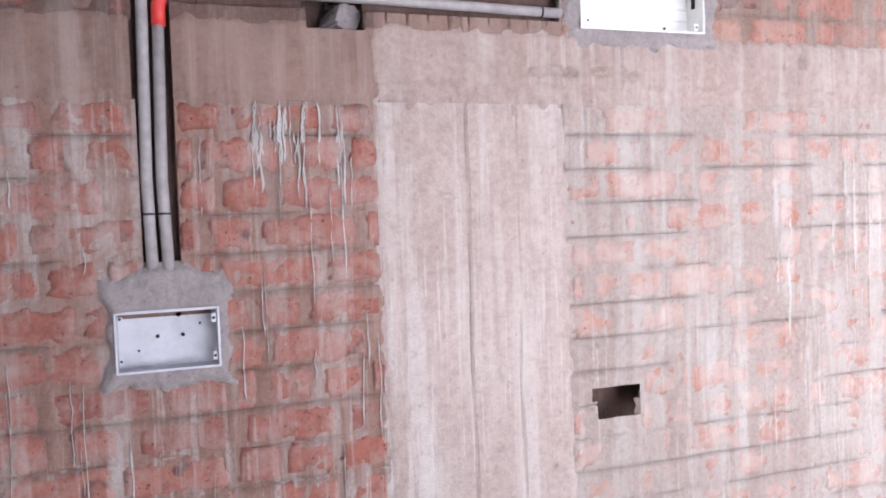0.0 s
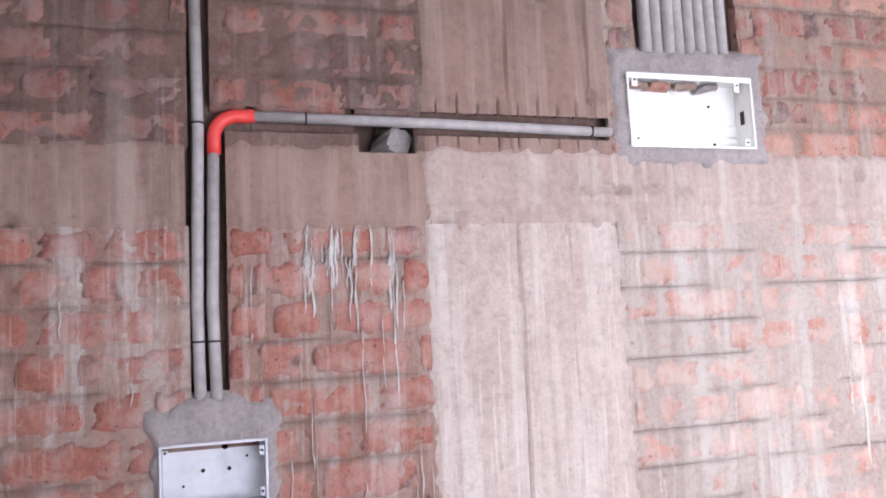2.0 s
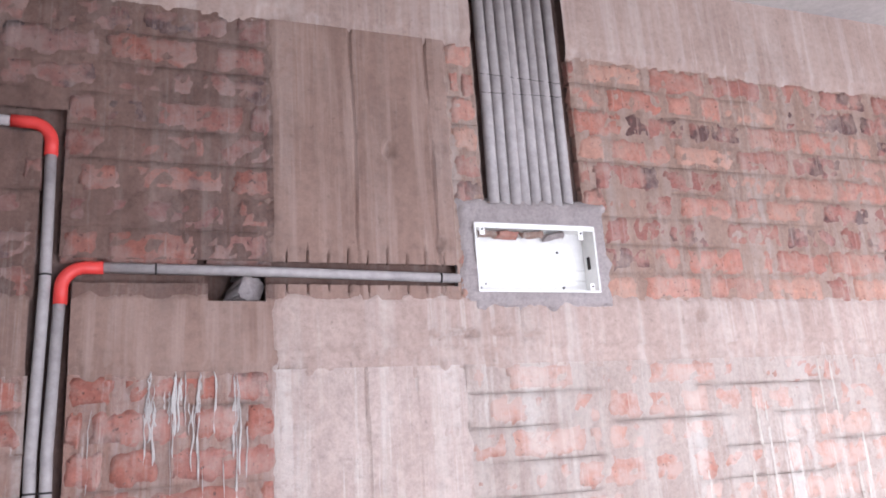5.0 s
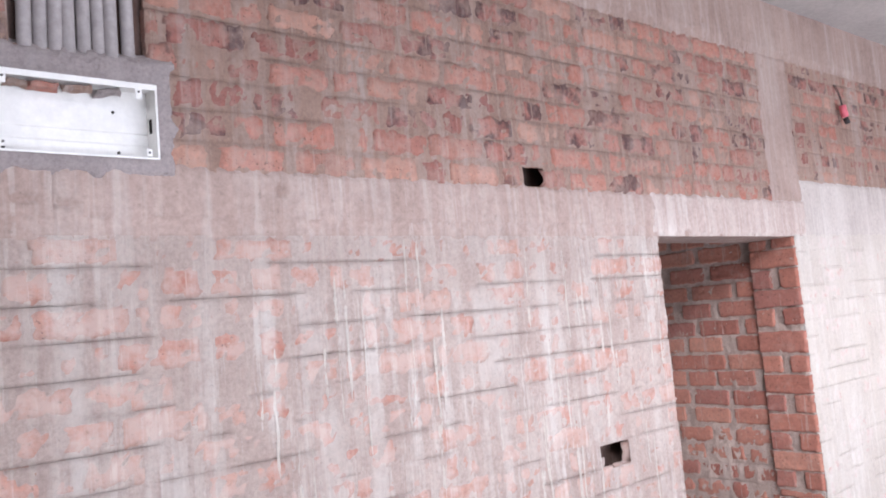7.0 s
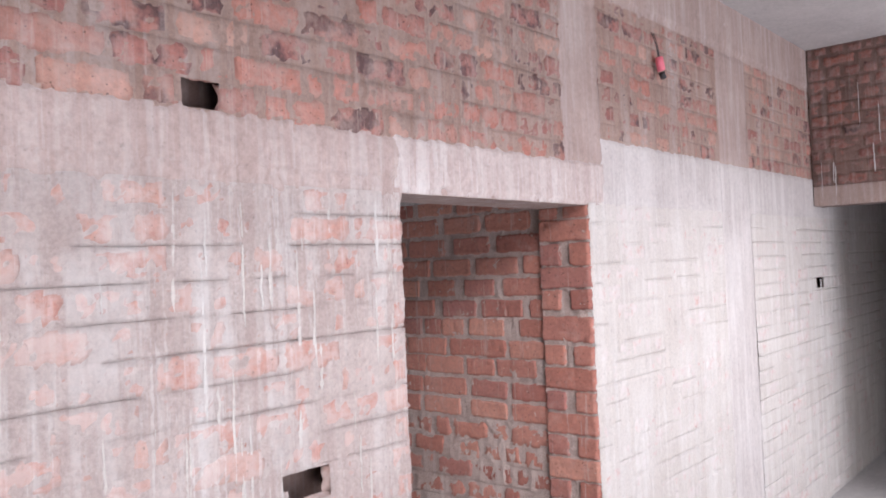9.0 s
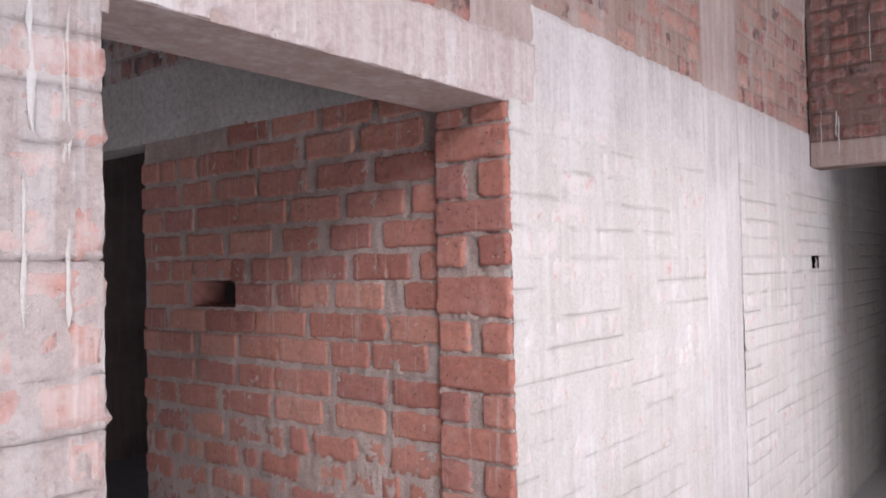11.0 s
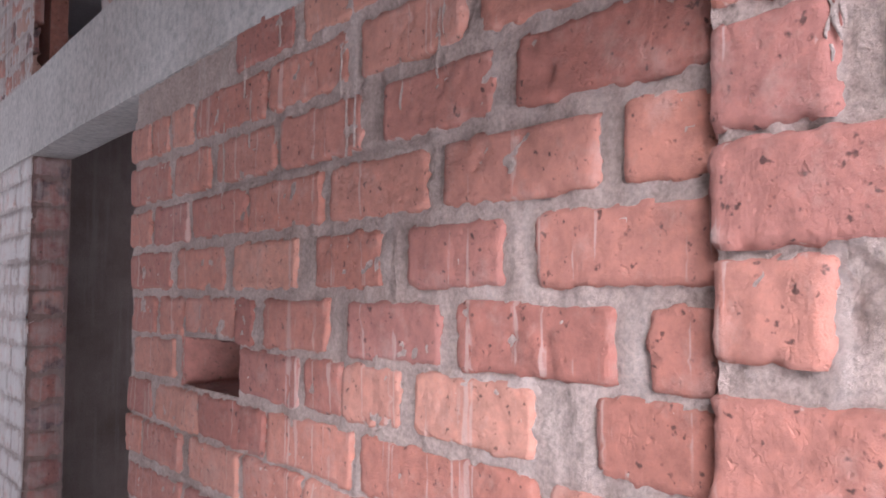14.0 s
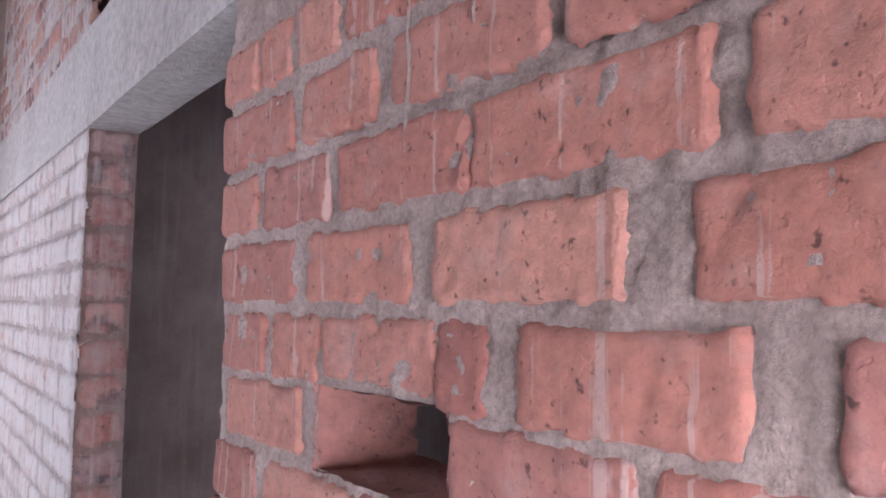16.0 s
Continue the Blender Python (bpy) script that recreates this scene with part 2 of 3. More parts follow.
def block(name, lo, hi, mat, parent=None, label="", bevel=0.0):
    return part(name, add_box(bmesh.new(), lo, hi, bevel), mat, parent, label)


def tube(name, points, radius, mat, parent=None, label="", ends=10):
    """A round pipe along points."""
    pts = [Vector(p) for p in points]
    verts, faces = [], []
    side = None
    for i, p in enumerate(pts):
        d = (pts[min(i + 1, len(pts) - 1)] - pts[max(i - 1, 0)]).normalized()
        if side is None:
            side = d.cross(Vector((0.3, 1, 0.2))).normalized()
        side = (side - d * side.dot(d)).normalized()
        up = d.cross(side)
        for k in range(ends):
            a = 2 * math.pi * k / ends
            verts.append(p + radius * (math.cos(a) * side + math.sin(a) * up))
    for i in range(len(pts) - 1):
        for k in range(ends):
            a, b = i * ends + k, i * ends + (k + 1) % ends
            faces.append((a, b, b + ends, a + ends))
    faces.append(tuple(range(ends))[::-1])
    faces.append(tuple(len(verts) - ends + k for k in range(ends)))
    return mesh_object(name, verts, faces, mat, parent, label, smooth=True)


# A wall's face has its own axes: u along it, v up, d out of it.
def face_y(y):
    return lambda u, v, d: (u, y - d, v)


def face_x(x):
    return lambda u, v, d: (x - d, u, v)


def n2(u, v, k=0.0):
    return noise.noise((u, v, k))


def inside(u, v, rects):
    return any(a < u < b and c < v < d for a, b, c, d in rects)


def sheet(name, to, us, vs, depth, holes, mat, parent, flip=False):
    """A relief: a fine grid pushed out by depth(u, v), open at the holes."""
    verts = [to(u, v, depth(u, v)) for v in vs for u in us]
    nu, faces = len(us), []
    for j in range(len(vs) - 1):
        for i in range(nu - 1):
            if inside((us[i] + us[i + 1]) / 2, (vs[j] + vs[j + 1]) / 2, holes):
                continue
            q = (j * nu + i, j * nu + i + 1, (j + 1) * nu + i + 1, (j + 1) * nu + i)
            faces.append(q[::-1] if flip else q)
    return mesh_object(name, verts, faces, mat, parent, smooth=True)


def steps(a, b, d, cuts=()):
    """Even steps from a to b, with lines on the cuts."""
    n = max(1, round((b - a) / d))
    xs = [a + (b - a) * i / n for i in range(n + 1)]
    for c in cuts:
        if a < c < b:
            i = min(range(1, len(xs) - 1), key=lambda k: abs(xs[k] - c)) if len(xs) > 2 else 0
            if i:
                xs[i] = c
    return sorted(xs)


rnd = random.Random(7)


def worn_face(length, height, seed, round_off=0.012, step=0.015, lump=0.0016, back=0.03):
    """Verts and faces of one worn brick's face, its middle at the origin: x along, z up, -y out. Its uneven rim sinks into the mortar."""
    nu, nv = max(4, round(length / step)), max(4, round(height / step))
    l, h, k = length / 2, height / 2, seed * 3.17
    spread = lambda n: [-1, -1 + 0.35 / n] + [-1 + 2 * i / n for i in range(1, n)] + [1 - 0.35 / n, 1]
    us, vs = spread(nu), spread(nv)
    verts = []
    for b in vs:
        for a in us:
            u, v = a * l, b * h
            qx, qz = abs(u) - (l - round_off), abs(v) - (h - round_off)
            e = -(math.hypot(max(qx, 0), max(qz, 0)) + min(max(qx, qz), 0) - round_off)
            e += 0.0035 * n2(u * 60, v * 60, k) + 0.0045 * n2(u * 22, v * 30, k + 4)
            d = lump * (1.5 * n2(u * 14, v * 18, k + 7) + n2(u * 75, v * 75, k + 9))
            p = n2(u * 48, v * 52, k + 15)
            d -= max(0.0, p - 0.42) * 0.022
            d -= back * min(1.0, max(0.0, 1 - e / 0.006)) ** 2.2
            verts.append((u, -d, v))
    n = len(us)
    faces = [(j * n + i, j * n + i + 1, (j + 1) * n + i + 1, (j + 1) * n + i) for j in range(len(vs) - 1) for i in range(n - 1)]
    return verts, faces


def brick_shape(length, height, deep, seed, round_off=0.010):
    """Verts and faces of one worn loose brick or stone, its middle at the origin."""
    verts, faces = worn_face(length, height, seed, round_off, 0.008, 0.003, deep)
    k = len(verts)
    verts = verts + [(x, 2 * deep + y * -0.2, z) for x, y, z in verts]
    return verts, faces + [tuple(k + i for i in f[::-1]) for f in faces]


SHAPES = {}


def brick_mesh(kind, variant, mat, deep):
    key = (kind, variant, mat.name, deep)
    if key not in SHAPES:
        me = bpy.data.meshes.new("brick")
        shape = worn_face(0.225 if kind else 0.110, 0.074, variant * 2 + kind)
        me.from_pydata(shape[0], [], shape[1])
        me.shade_smooth()
        me.materials.append(mat)
        SHAPES[key] = me
    return SHAPES[key]


def lay(parent, to, turn, u0, u1, v0, v1, pitch, mat, keep=300, part_zone=None, joint=(0.012, 0.014), holes=(),
        out=0.003, skew=0.7, deep=0.085, ragged=(0, 0), bond="english"):
    """Courses of bricks in a wall's face. The keep pieces in the zone are objects of their own, the rest one mesh."""
    jv, ju = joint
    made, far_v, far_f = 0, [], []
    course = 0
    v = v0
    while v < v1 - 0.02:
        top = min(v + pitch, v1)
        height = top - v - jv
        stretch = bond == "single" or (course % 2 == (bond == "pier") if bond != "mixed" else False)
        u = u0 if bond in ("pier", "single") else u0 - (0.06 if course % 2 else 0.0) - rnd.uniform(0, 0.02)
        if ragged[0]:
            u = u0 + rnd.uniform(-ragged[0], ragged[0] * 0.3)
        first = True
        while u < u1 - 0.01:
            if bond == "mixed":
                stretch = rnd.random() < (0.72 if course % 2 == 0 else 0.4)
            length = (0.232 if stretch else 0.117) * rnd.uniform(0.94, 1.05)
            a, b = max(u, u0 - ragged[0]) + ju / 2 + (rnd.uniform(0, 0.014) if bond == "mixed" else 0), min(u + length, u1 + (rnd.uniform(-ragged[1] * 0.3, ragged[1]) if ragged[1] else 0)) - ju / 2
            u += length
            if u > u1 - 0.035:
                b, u = u1 + (rnd.uniform(-ragged[1] * 0.3, ragged[1]) if ragged[1] else 0) - ju / 2 * (not ragged[1]), u1 + 1
            low, high = v + jv / 2, v + jv / 2 + height
            for ha, hb, hc, hd in holes:
                if a < hb and b > ha and low + 0.012 < hd and high - 0.012 > hc:
                    left, right = ha - a, b - hb
                    if left >= right:
                        b = ha - 0.002
                    else:
                        a = hb + 0.002
            if b - a < 0.022 or height < 0.02:
                continue
            kind = 1 if b - a > 0.16 else 0
            d = out + rnd.uniform(-0.0035, 0.0035)
            mid = Vector(to((a + b) / 2, (low + high) / 2, d))
            m = Matrix.Translation(mid) @ turn @ pose(0, 0, 0, rnd.uniform(-1.2, 1.2), rnd.uniform(-skew, skew), rnd.uniform(-1.0, 1.0))
            m = m @ Matrix.Diagonal(((b - a + 0.008) / (0.225 if kind else 0.110), 1, (height + 0.009) / 0.074 * rnd.uniform(0.96, 1.05), 1))
            near = part_zone is None or inside((a + b) / 2, (low + high) / 2, [part_zone])
            if near and made < keep:
                ob = new("brick", brick_mesh(kind, rnd.randrange(16), mat, deep))
                ob.parent, ob.matrix_basis = parent, m
                made += 1
            else:
                vs, fs = worn_face(0.225 if kind else 0.110, 0.074, rnd.randrange(99), step=0.019)
                k = len(far_v)
                far_v += [m @ Vector(p) for p in vs]
                far_f += [tuple(k + i for i in f) for f in fs]
        v += pitch
        course += 1
    if far_v:
        tagged(mesh_object("brickwork", far_v, far_f, mat, parent, smooth=True), kind="stuff")


def course(parent, to, turn, z0, z1, ends, mat, out=0.002, seed=0):
    """One course of worn bricks, each from one place along the wall to the next but one."""
    for i in range(0, len(ends), 2):
        a, b = ends[i], ends[i + 1]
        k = seed + i
        lift, drop = 0.004 * n2(k, 1.3), 0.004 * n2(k, 5.1)
        me = bpy.data.meshes.new("brick")
        verts, faces = worn_face(b - a + 0.016, z1 - z0 + 0.004 + lift, k, 0.014, 0.0075, 0.0022, 0.018)
        me.from_pydata(verts, [], faces)
        me.materials.append(mat)
        me.shade_smooth()
        ob = new("brick", me)
        ob.parent = parent
        ob.matrix_basis = Matrix.Translation(to((a + b) / 2, (z0 + z1) / 2 + drop, out + 0.002 * n2(k, 9.7))) @ turn @ pose(0, 0, 0, 1.2 * n2(k, 2.2), 1.6 * n2(k, 3.3), 1.4 * n2(k, 4.4))


FLAT = Matrix.Identity(4)
SIDE = pose(0, 0, 0, 0, 0, -90)      # bricks of a face that looks along -x


def structure(name, label, category):
    return tagged(new(name), label, category, kind="structure")


# ---------------------------------------------------------------- the shell
WALL, BACK = 1.83, 2.07              # the long wall's two faces
DOOR_L, DOOR_R, LINTEL = 3.44, 4.582, 2.02
BAND, BEAM, TOP = 2.19, 2.955, 3.25
PASS, PASS_BACK = 4.60, 4.73         # the wall inside the doorway
PASS_A, PASS_B, PASS_Z = 3.64, 4.74, 2.105
END = 7.75                           # the cross wall

ground = tagged(block("ground", (-400, -400, -0.35), (400, 400, -0.15), soil), "bare earth around the building site", "ground", kind="structure")
floor = tagged(block("floor", (-3, -3.24, -0.15), (11.5, 7.24, 0), concrete_grey), "rough grey concrete floor of the unfinished rooms", "floor", kind="structure")
slab = bmesh.new()
for lo, hi in (((-3, 0.0), (11.5, 7.24)), ((-3, -3.24), (-1.8, 0.0)), ((5.0, -3.24), (11.5, 0.0)), ((-1.8, -3.24), (5.0, -2.4))):
    add_box(slab, (*lo, TOP), (*hi, TOP + 0.15))
ceiling = tagged(part("ceiling", slab, concrete_grey), "bare grey cast concrete slab ceiling with formwork marks", "ceiling", kind="structure")


def solid_wall(name, label, boxes, mat):
    bm = bmesh.new()
    for lo, hi in boxes:
        add_box(bm, lo, hi)
    return tagged(part(name, bm, mat), label, "wall", kind="structure")


solid_wall("wall_south", "unseen plain cement wall, openings added to let light in",
           [((-3, -2.64, 0), (-2.2, -2.4, TOP)), ((-2.2, -2.64, 0), (-0.8, -2.4, 0.9)), ((-2.2, -2.64, 2.1), (-0.8, -2.4, TOP)), ((-0.8, -2.64, 0), (0.75, -2.4, TOP)),
            ((0.75, -2.64, 2.0), (4.5, -2.4, TOP)), ((4.5, -2.64, 0), (6.2, -2.4, TOP)), ((6.2, -2.64, 0), (7.4, -2.4, 0.5)), ((6.2, -2.64, 1.9), (7.4, -2.4, TOP)), ((7.4, -2.64, 0), (11.5, -2.4, TOP))], concrete_tan)
solid_wall("wall_west", "plain cement wall closing the rooms", [((-3.24, -3.24, 0), (-3, 7.24, TOP))], concrete_tan)
solid_wall("wall_east", "plain cement wall closing the far room", [((11.5, -3.24, 0), (11.74, 7.24, TOP))], concrete_tan)
solid_wall("wall_far_north", "plain cement wall with a window opening",
           [((-3, 7, 0), (1.5, 7.24, TOP)), ((1.5, 7, 0), (2.9, 7.24, 1.0)), ((1.5, 7, 2.2), (2.9, 7.24, TOP)), ((2.9, 7, 0), (11.5, 7.24, TOP))], mortar_grey)
solid_wall("wall_inner", "added dark wall that keeps the side room dim", [((8.0, BACK, 0), (8.2, 4.0, TOP)), ((8.0, 4.0, 0), (8.2, 5.2, 1.0)), ((8.0, 4.0, 2.2), (8.2, 5.2, TOP)), ((8.0, 5.2, 0), (8.2, 7, TOP))], mortar_dark_and_shaded)

# core of the long wall, behind its facing of bricks; dark, so gaps and holes show dark
CORE = 1.945
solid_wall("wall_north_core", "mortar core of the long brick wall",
           [((-3, CORE, 0), (DOOR_L - 0.02, BACK, TOP)), ((DOOR_L - 0.02, CORE, LINTEL + 0.1), (DOOR_R + 0.02, BACK, TOP)), ((DOOR_R + 0.02, CORE, 0), (11.5, BACK, TOP))], mortar_dark_and_shaded)

BOX1 = (-0.118, 0.093, 1.439, 1.568)
BOX2 = (1.008, 1.378, 2.212, 2.402)
HOLE1, HOLE2, HOLE3 = (1.04, 1.16, 1.205, 1.287), (2.965, 3.11, 1.15, 1.238), (2.69, 2.797, 2.2, 2.272)
CHASE_V = (-0.062, 0.022, 1.60, 2.29)
CHASE_U = (-0.056, -0.008, 2.28, 2.645)
CHASE_H = (0.0, 0.955, 2.228, 2.282)
CHASE_L = (-3.0, -0.04, 2.585, 2.645)
CHASE_P = (1.045, 1.365, 2.47, 3.25)
HOLE1B, HOLE2B = (1.018, 1.05, 1.252, 1.287), (2.945, 2.98, 1.196, 1.238)
SLOT = (0.315, 0.452, 2.185, 2.285)
HOLES = [BOX1, BOX2, HOLE1, HOLE2, HOLE3, CHASE_V, CHASE_U, CHASE_H, CHASE_L, CHASE_P, SLOT, HOLE1B, HOLE2B]
CUTS_U = sorted(c for h in HOLES for c in h[:2])
CUTS_V = sorted(c for h in HOLES for c in h[2:])
WALLFACE = face_y(WALL)
P = 0.0875
ROW0 = LINTEL + 0.0115 - 20 * P


def course_rows(v0, v1, pitch, origin):
    """Grid lines up a wall, close together at each bed joint."""
    out, k = [], math.floor((v0 - origin) / pitch)
    while origin + k * pitch < v1:
        out += [origin + k * pitch + o for o in (0, 0.0016, 0.012, 0.026, 0.04, 0.054, 0.067, pitch - 0.0016)]
        k += 1
    return [v0] + [v for v in out if v0 + 0.003 < v < v1 - 0.003] + [v1]


def snapped(xs, cuts):
    xs = list(xs)
    for c in cuts:
        if xs[0] < c < xs[-1]:
            i = min(range(1, len(xs) - 1), key=lambda k: abs(xs[k] - c))
            xs[i] = c
    return sorted(set(xs))


def mortar_depth(level, rough, drip, groove, pitch, origin, seed=0.0, fine=False):
    """How far mortar or slurry stands out: rough lumps, hanging drips, broken grooves on the bed joints."""
    def depth(u, v):
        d = level + rough * (n2(u * 22, v * 26, seed) + 0.7 * n2(u * 70, v * 80, seed + 3) + ((0.5 * n2(u * 170, v * 170, seed + 5) + 0.5 * n2(u * 9, v * 11, seed + 6)) if fine else 0))
        d += drip * max(0.0, n2(u * 30, v * 2.2, seed + 7) + 0.12) * 1.6
        k = (v - origin) / pitch
        if groove and abs(k - round(k)) * pitch < 0.001:
            g = n2(u * 2.3, round(k) * 3.7, seed + 11) + 0.55 * n2(u * 9, round(k) * 1.7, seed + 13)
            d -= groove * min(1.0, max(0.0, g * 4 + 0.35))
        return d
    return depth


def wall_part(name, label, u0, u1, v0, v1, brick, mortar, level, rough, drip, groove, pitch, origin, seed, joint, parts, bond="english", to=WALLFACE,
              turn=FLAT, holes=HOLES, ragged=(0, 0), out=0.003, du=0.013, skew=0.7, fine=0.0, inset=0.0, laid=None):
    """One stretch of wall: its mortar and its bricks."""
    wall = structure(name, label, "wall")
    us = snapped(steps(u0, u1, du), [c for h in holes for c in h[:2]])
    vs = course_rows(v0, v1, pitch, origin)
    if fine:
        vs = [v for v in vs if v < fine] + steps(max(fine, v0), v1, 0.0065)
    vs = snapped(vs, [c for h in holes for c in h[2:]])
    sheet("mortar", to, us, vs, mortar_depth(level, rough, drip, groove, pitch, origin, seed, fine > 0), holes, mortar, wall, flip=(turn is SIDE))
    k = math.floor((v0 - origin) / pitch + 0.5)
    lay(wall, to, turn, u0 + inset, u1, origin + k * pitch, laid or v1, pitch, brick, 300, parts, joint, holes, out, skew, 0.06 if to(0, 0, 0)[0] == PASS else 0.085, ragged, bond)
    return wall


# below the lintel band
wall_part("wall_north_1", "red brick wall with grey mortar and pale lime drips", -3.0, 0.472, 0.0, LINTEL, brick_dripped, mortar_pink, -0.0025, 0.007, 0.004, 0.012,
          P, ROW0, 1.0, (0.013, 0.016), (-0.75, 0.48, 1.0, 2.1), "mixed")
wall_part("wall_north_2", "brick wall smeared with whitish cement slurry, red bricks showing through", 0.955, DOOR_L, 0.0, LINTEL, brick_washed, slurry, 0.002, 0.006, 0.004, 0.017,
          P, ROW0, 5.0, (0.010, 0.012), (0.95, 3.5, 1.0, 2.1), "mixed", ragged=(0, 0.012))
wall_part("wall_north_3", "brick wall whitened by a thick pale cement wash", DOOR_R + 0.006, 6.05, 0.0, 2.03, brick_pale, slurry_pale, 0.0045, 0.0045, 0.004, 0.008,
          P, ROW0, 9.0, (0.010, 0.010), (4.4, 6.1, 0.9, 2.1), "mixed", inset=0.032)
wall_part("wall_north_4", "pale washed brick wall running on behind the cross wall", 6.5, 11.5, 0.0, 2.03, brick_pale, slurry_pale, 0.003, 0.0035, 0.004, 0.018,
          P, ROW0, 12.0, (0.010, 0.012), (6.4, 8.6, 0.6, 2.1), "mixed", du=0.03, holes=[(7.74, 7.9, 1.52, 1.6)])
# above it
Q, TOP0 = 0.085, BAND
wall_part("wall_north_5", "dusky old brick wall with smeared brown mortar", -3.0, 0.472, BAND, BEAM, brick_dusky_and_shaded, mortar_dark_and_shaded, 0.0, 0.009, 0.004, 0.006,
          Q, TOP0, 15.0, (0.014, 0.016), (-0.9, 0.48, 2.1, 3.0), "mixed")
wall_part("wall_north_6", "brick wall of red and burnt bricks in tan mortar", 0.955, 4.43, BAND, BEAM, brick_upper, mortar_tan, -0.0005, 0.008, 0.004, 0.006,
          Q, TOP0, 19.0, (0.011, 0.012), (0.95, 3.6, 2.1, 3.0), "mixed")
wall_part("wall_north_7", "dull brick wall in tan mortar", 4.72, 6.05, 2.305, BEAM, brick_upper, mortar_tan, 0.0015, 0.004, 0.004, 0.003,
          Q, 2.305, 23.0, (0.014, 0.018), (4.6, 6.1, 2.2, 3.0), "mixed", du=0.02)
wall_part("wall_north_8", "dull brick wall in tan mortar", 6.5, 11.5, 2.305, BEAM, brick_upper, mortar_tan, 0.0, 0.004, 0.005, 0.003,
          Q, 2.305, 27.0, (0.014, 0.018), (6.4, 8.0, 2.2, 3.0), "mixed", du=0.03)


def cast(name, label, category, u0, u1, v0, v1, mat, out, rough, holes=HOLES, seams=(), seed=0.0, to=WALLFACE, edge=0.0, du=0.014, dv=0.014, flip=False, nicks=(), over=(1, 1, 1, 1), crack=None):
    """Cast concrete in the wall's face: board seams, ragged lower edge, pockmarks."""
    def depth(u, v):
        d = out + rough * (n2(u * 9, v * 3, seed) + 0.5 * n2(u * 60, v * 14, seed + 2))
        for s in seams:
            w = s + 0.006 * n2(v * 3, s, seed)
            if abs(u - w) < 0.0045:
                d -= 0.013 * (0.6 + n2(v * 5, s * 9, seed + 4))
        p = n2(u * 16, v * 16, seed + 8)
        if p > 0.56:
            d -= (p - 0.56) * 0.09
        for a, b, c, e in nicks:
            if a < u < b and c < v < e:
                d -= 0.02
        if crack and crack[0] < u < crack[1] and abs(v - crack[2] - 0.014 * n2(u * 7, 1, seed) - 0.006 * n2(u * 40, 2, seed)) < 0.008:
            d -= 0.022 * min(1.0, max(0.0, 0.5 + 2.2 * n2(u * 22, 5, seed)))
        e = min(m for m, w in zip((u - a0, a1 - u, v - b0, b1 - v, 1), (*over, 1)) if w) + 0.016 * n2(u * 24, v * 24, seed + 6)
        d -= 0.016 * max(0.0, 1 - e / 0.02)
        if edge and v < v0 + edge:
            d += 0.012 * n2(u * 32, v * 22, seed + 5) - 0.006
        return d
    a0, a1, b0, b1 = (p + 0.022 * w * g for p, w, g in zip((u0, u1, v0, v1), over, (-1, 1, -1, 1)))
    us = sorted(set(snapped(steps(a0, a1, du), [c for h in holes for c in h[:2]])))
    for s in seams:
        us += [s + 0.0035 * k for k in range(-4, 5)]
    for a, b, c, e in nicks:
        us += [a - 0.001, a + 0.0005, b - 0.0005, b + 0.001]
    vs = snapped(steps(b0, b1, dv), [c for h in holes for c in h[2:]])
    return tagged(sheet(name, to, sorted(x for x in set(us) if a0 <= x <= a1), vs, depth, holes, mat, None, flip), label, category, kind="structure")


ticks = [(u, u + 0.004, 2.20 + 0.01 * (i % 3), 2.305 + 0.012 * (i % 2)) for i, u in enumerate(0.50 + 0.052 * k for k in range(9))]
cast("column_1", "cast concrete column with drip streaks and board seams", "column", 0.472, 0.955, 0.0, LINTEL, concrete_washed, 0.004, 0.0025, over=(1, 1, 0, 0), seams=(0.69, 0.82), seed=31)
cast("column_2", "brown cast concrete column with a vertical board seam", "column", 0.472, 0.955, BAND, BEAM, concrete_brown, 0.005, 0.002, over=(1, 1, 0, 0), seams=(0.685, 0.905), seed=33, nicks=ticks)
cast("column_5", "tan concrete column above the band", "column", 6.05, 6.5, 2.305, BEAM, concrete_tan, 0.005, 0.003, seed=34, holes=(), du=0.03, dv=0.03)
cast("column_3", "pale washed concrete column", "column", 6.05, 6.5, 0.0, 2.305, concrete_pale, 0.005, 0.003, seed=35, holes=(), du=0.03, dv=0.03)
cast("column_4", "narrow cast concrete strip above the doorway's corner", "column", 4.43, 4.72, BAND + 0.02, BEAM, concrete_tan, 0.004, 0.003, seed=36, holes=(), du=0.02, dv=0.02)
cast("trim_band_1", "brown concrete lintel band with a ragged lower edge", "lintel", -3.0, 0.472, LINTEL - 0.008, BAND, concrete_brown, 0.006, 0.003, seed=37, edge=0.02)
cast("trim_band_2", "washed concrete lintel band with chipped edges", "lintel", 0.472, DOOR_L, LINTEL - 0.008, BAND, concrete_band, 0.007, 0.003, seed=39, edge=0.05, seams=(1.13,), dv=0.008, du=0.01, crack=(0.78, 1.22, 2.10))
cast("trim_band_3", "pale concrete lintel band over the doorway", "lintel", DOOR_L, 4.72, LINTEL, BAND, concrete_washed, 0.008, 0.002, seed=40, edge=0.012, over=(1, 1, 0, 1), dv=0.01)
cast("trim_band_4", "pale limewashed concrete band", "lintel", 4.72, 6.05, 2.03, 2.305, concrete_pale, 0.007, 0.002, seed=42, holes=(), du=0.02, dv=0.02)
cast("trim_band_5", "pale concrete band", "lintel", 6.5, 11.5, 2.03, 2.305, concrete_pale, 0.007, 0.002, seed=43, holes=(), du=0.04, dv=0.03)
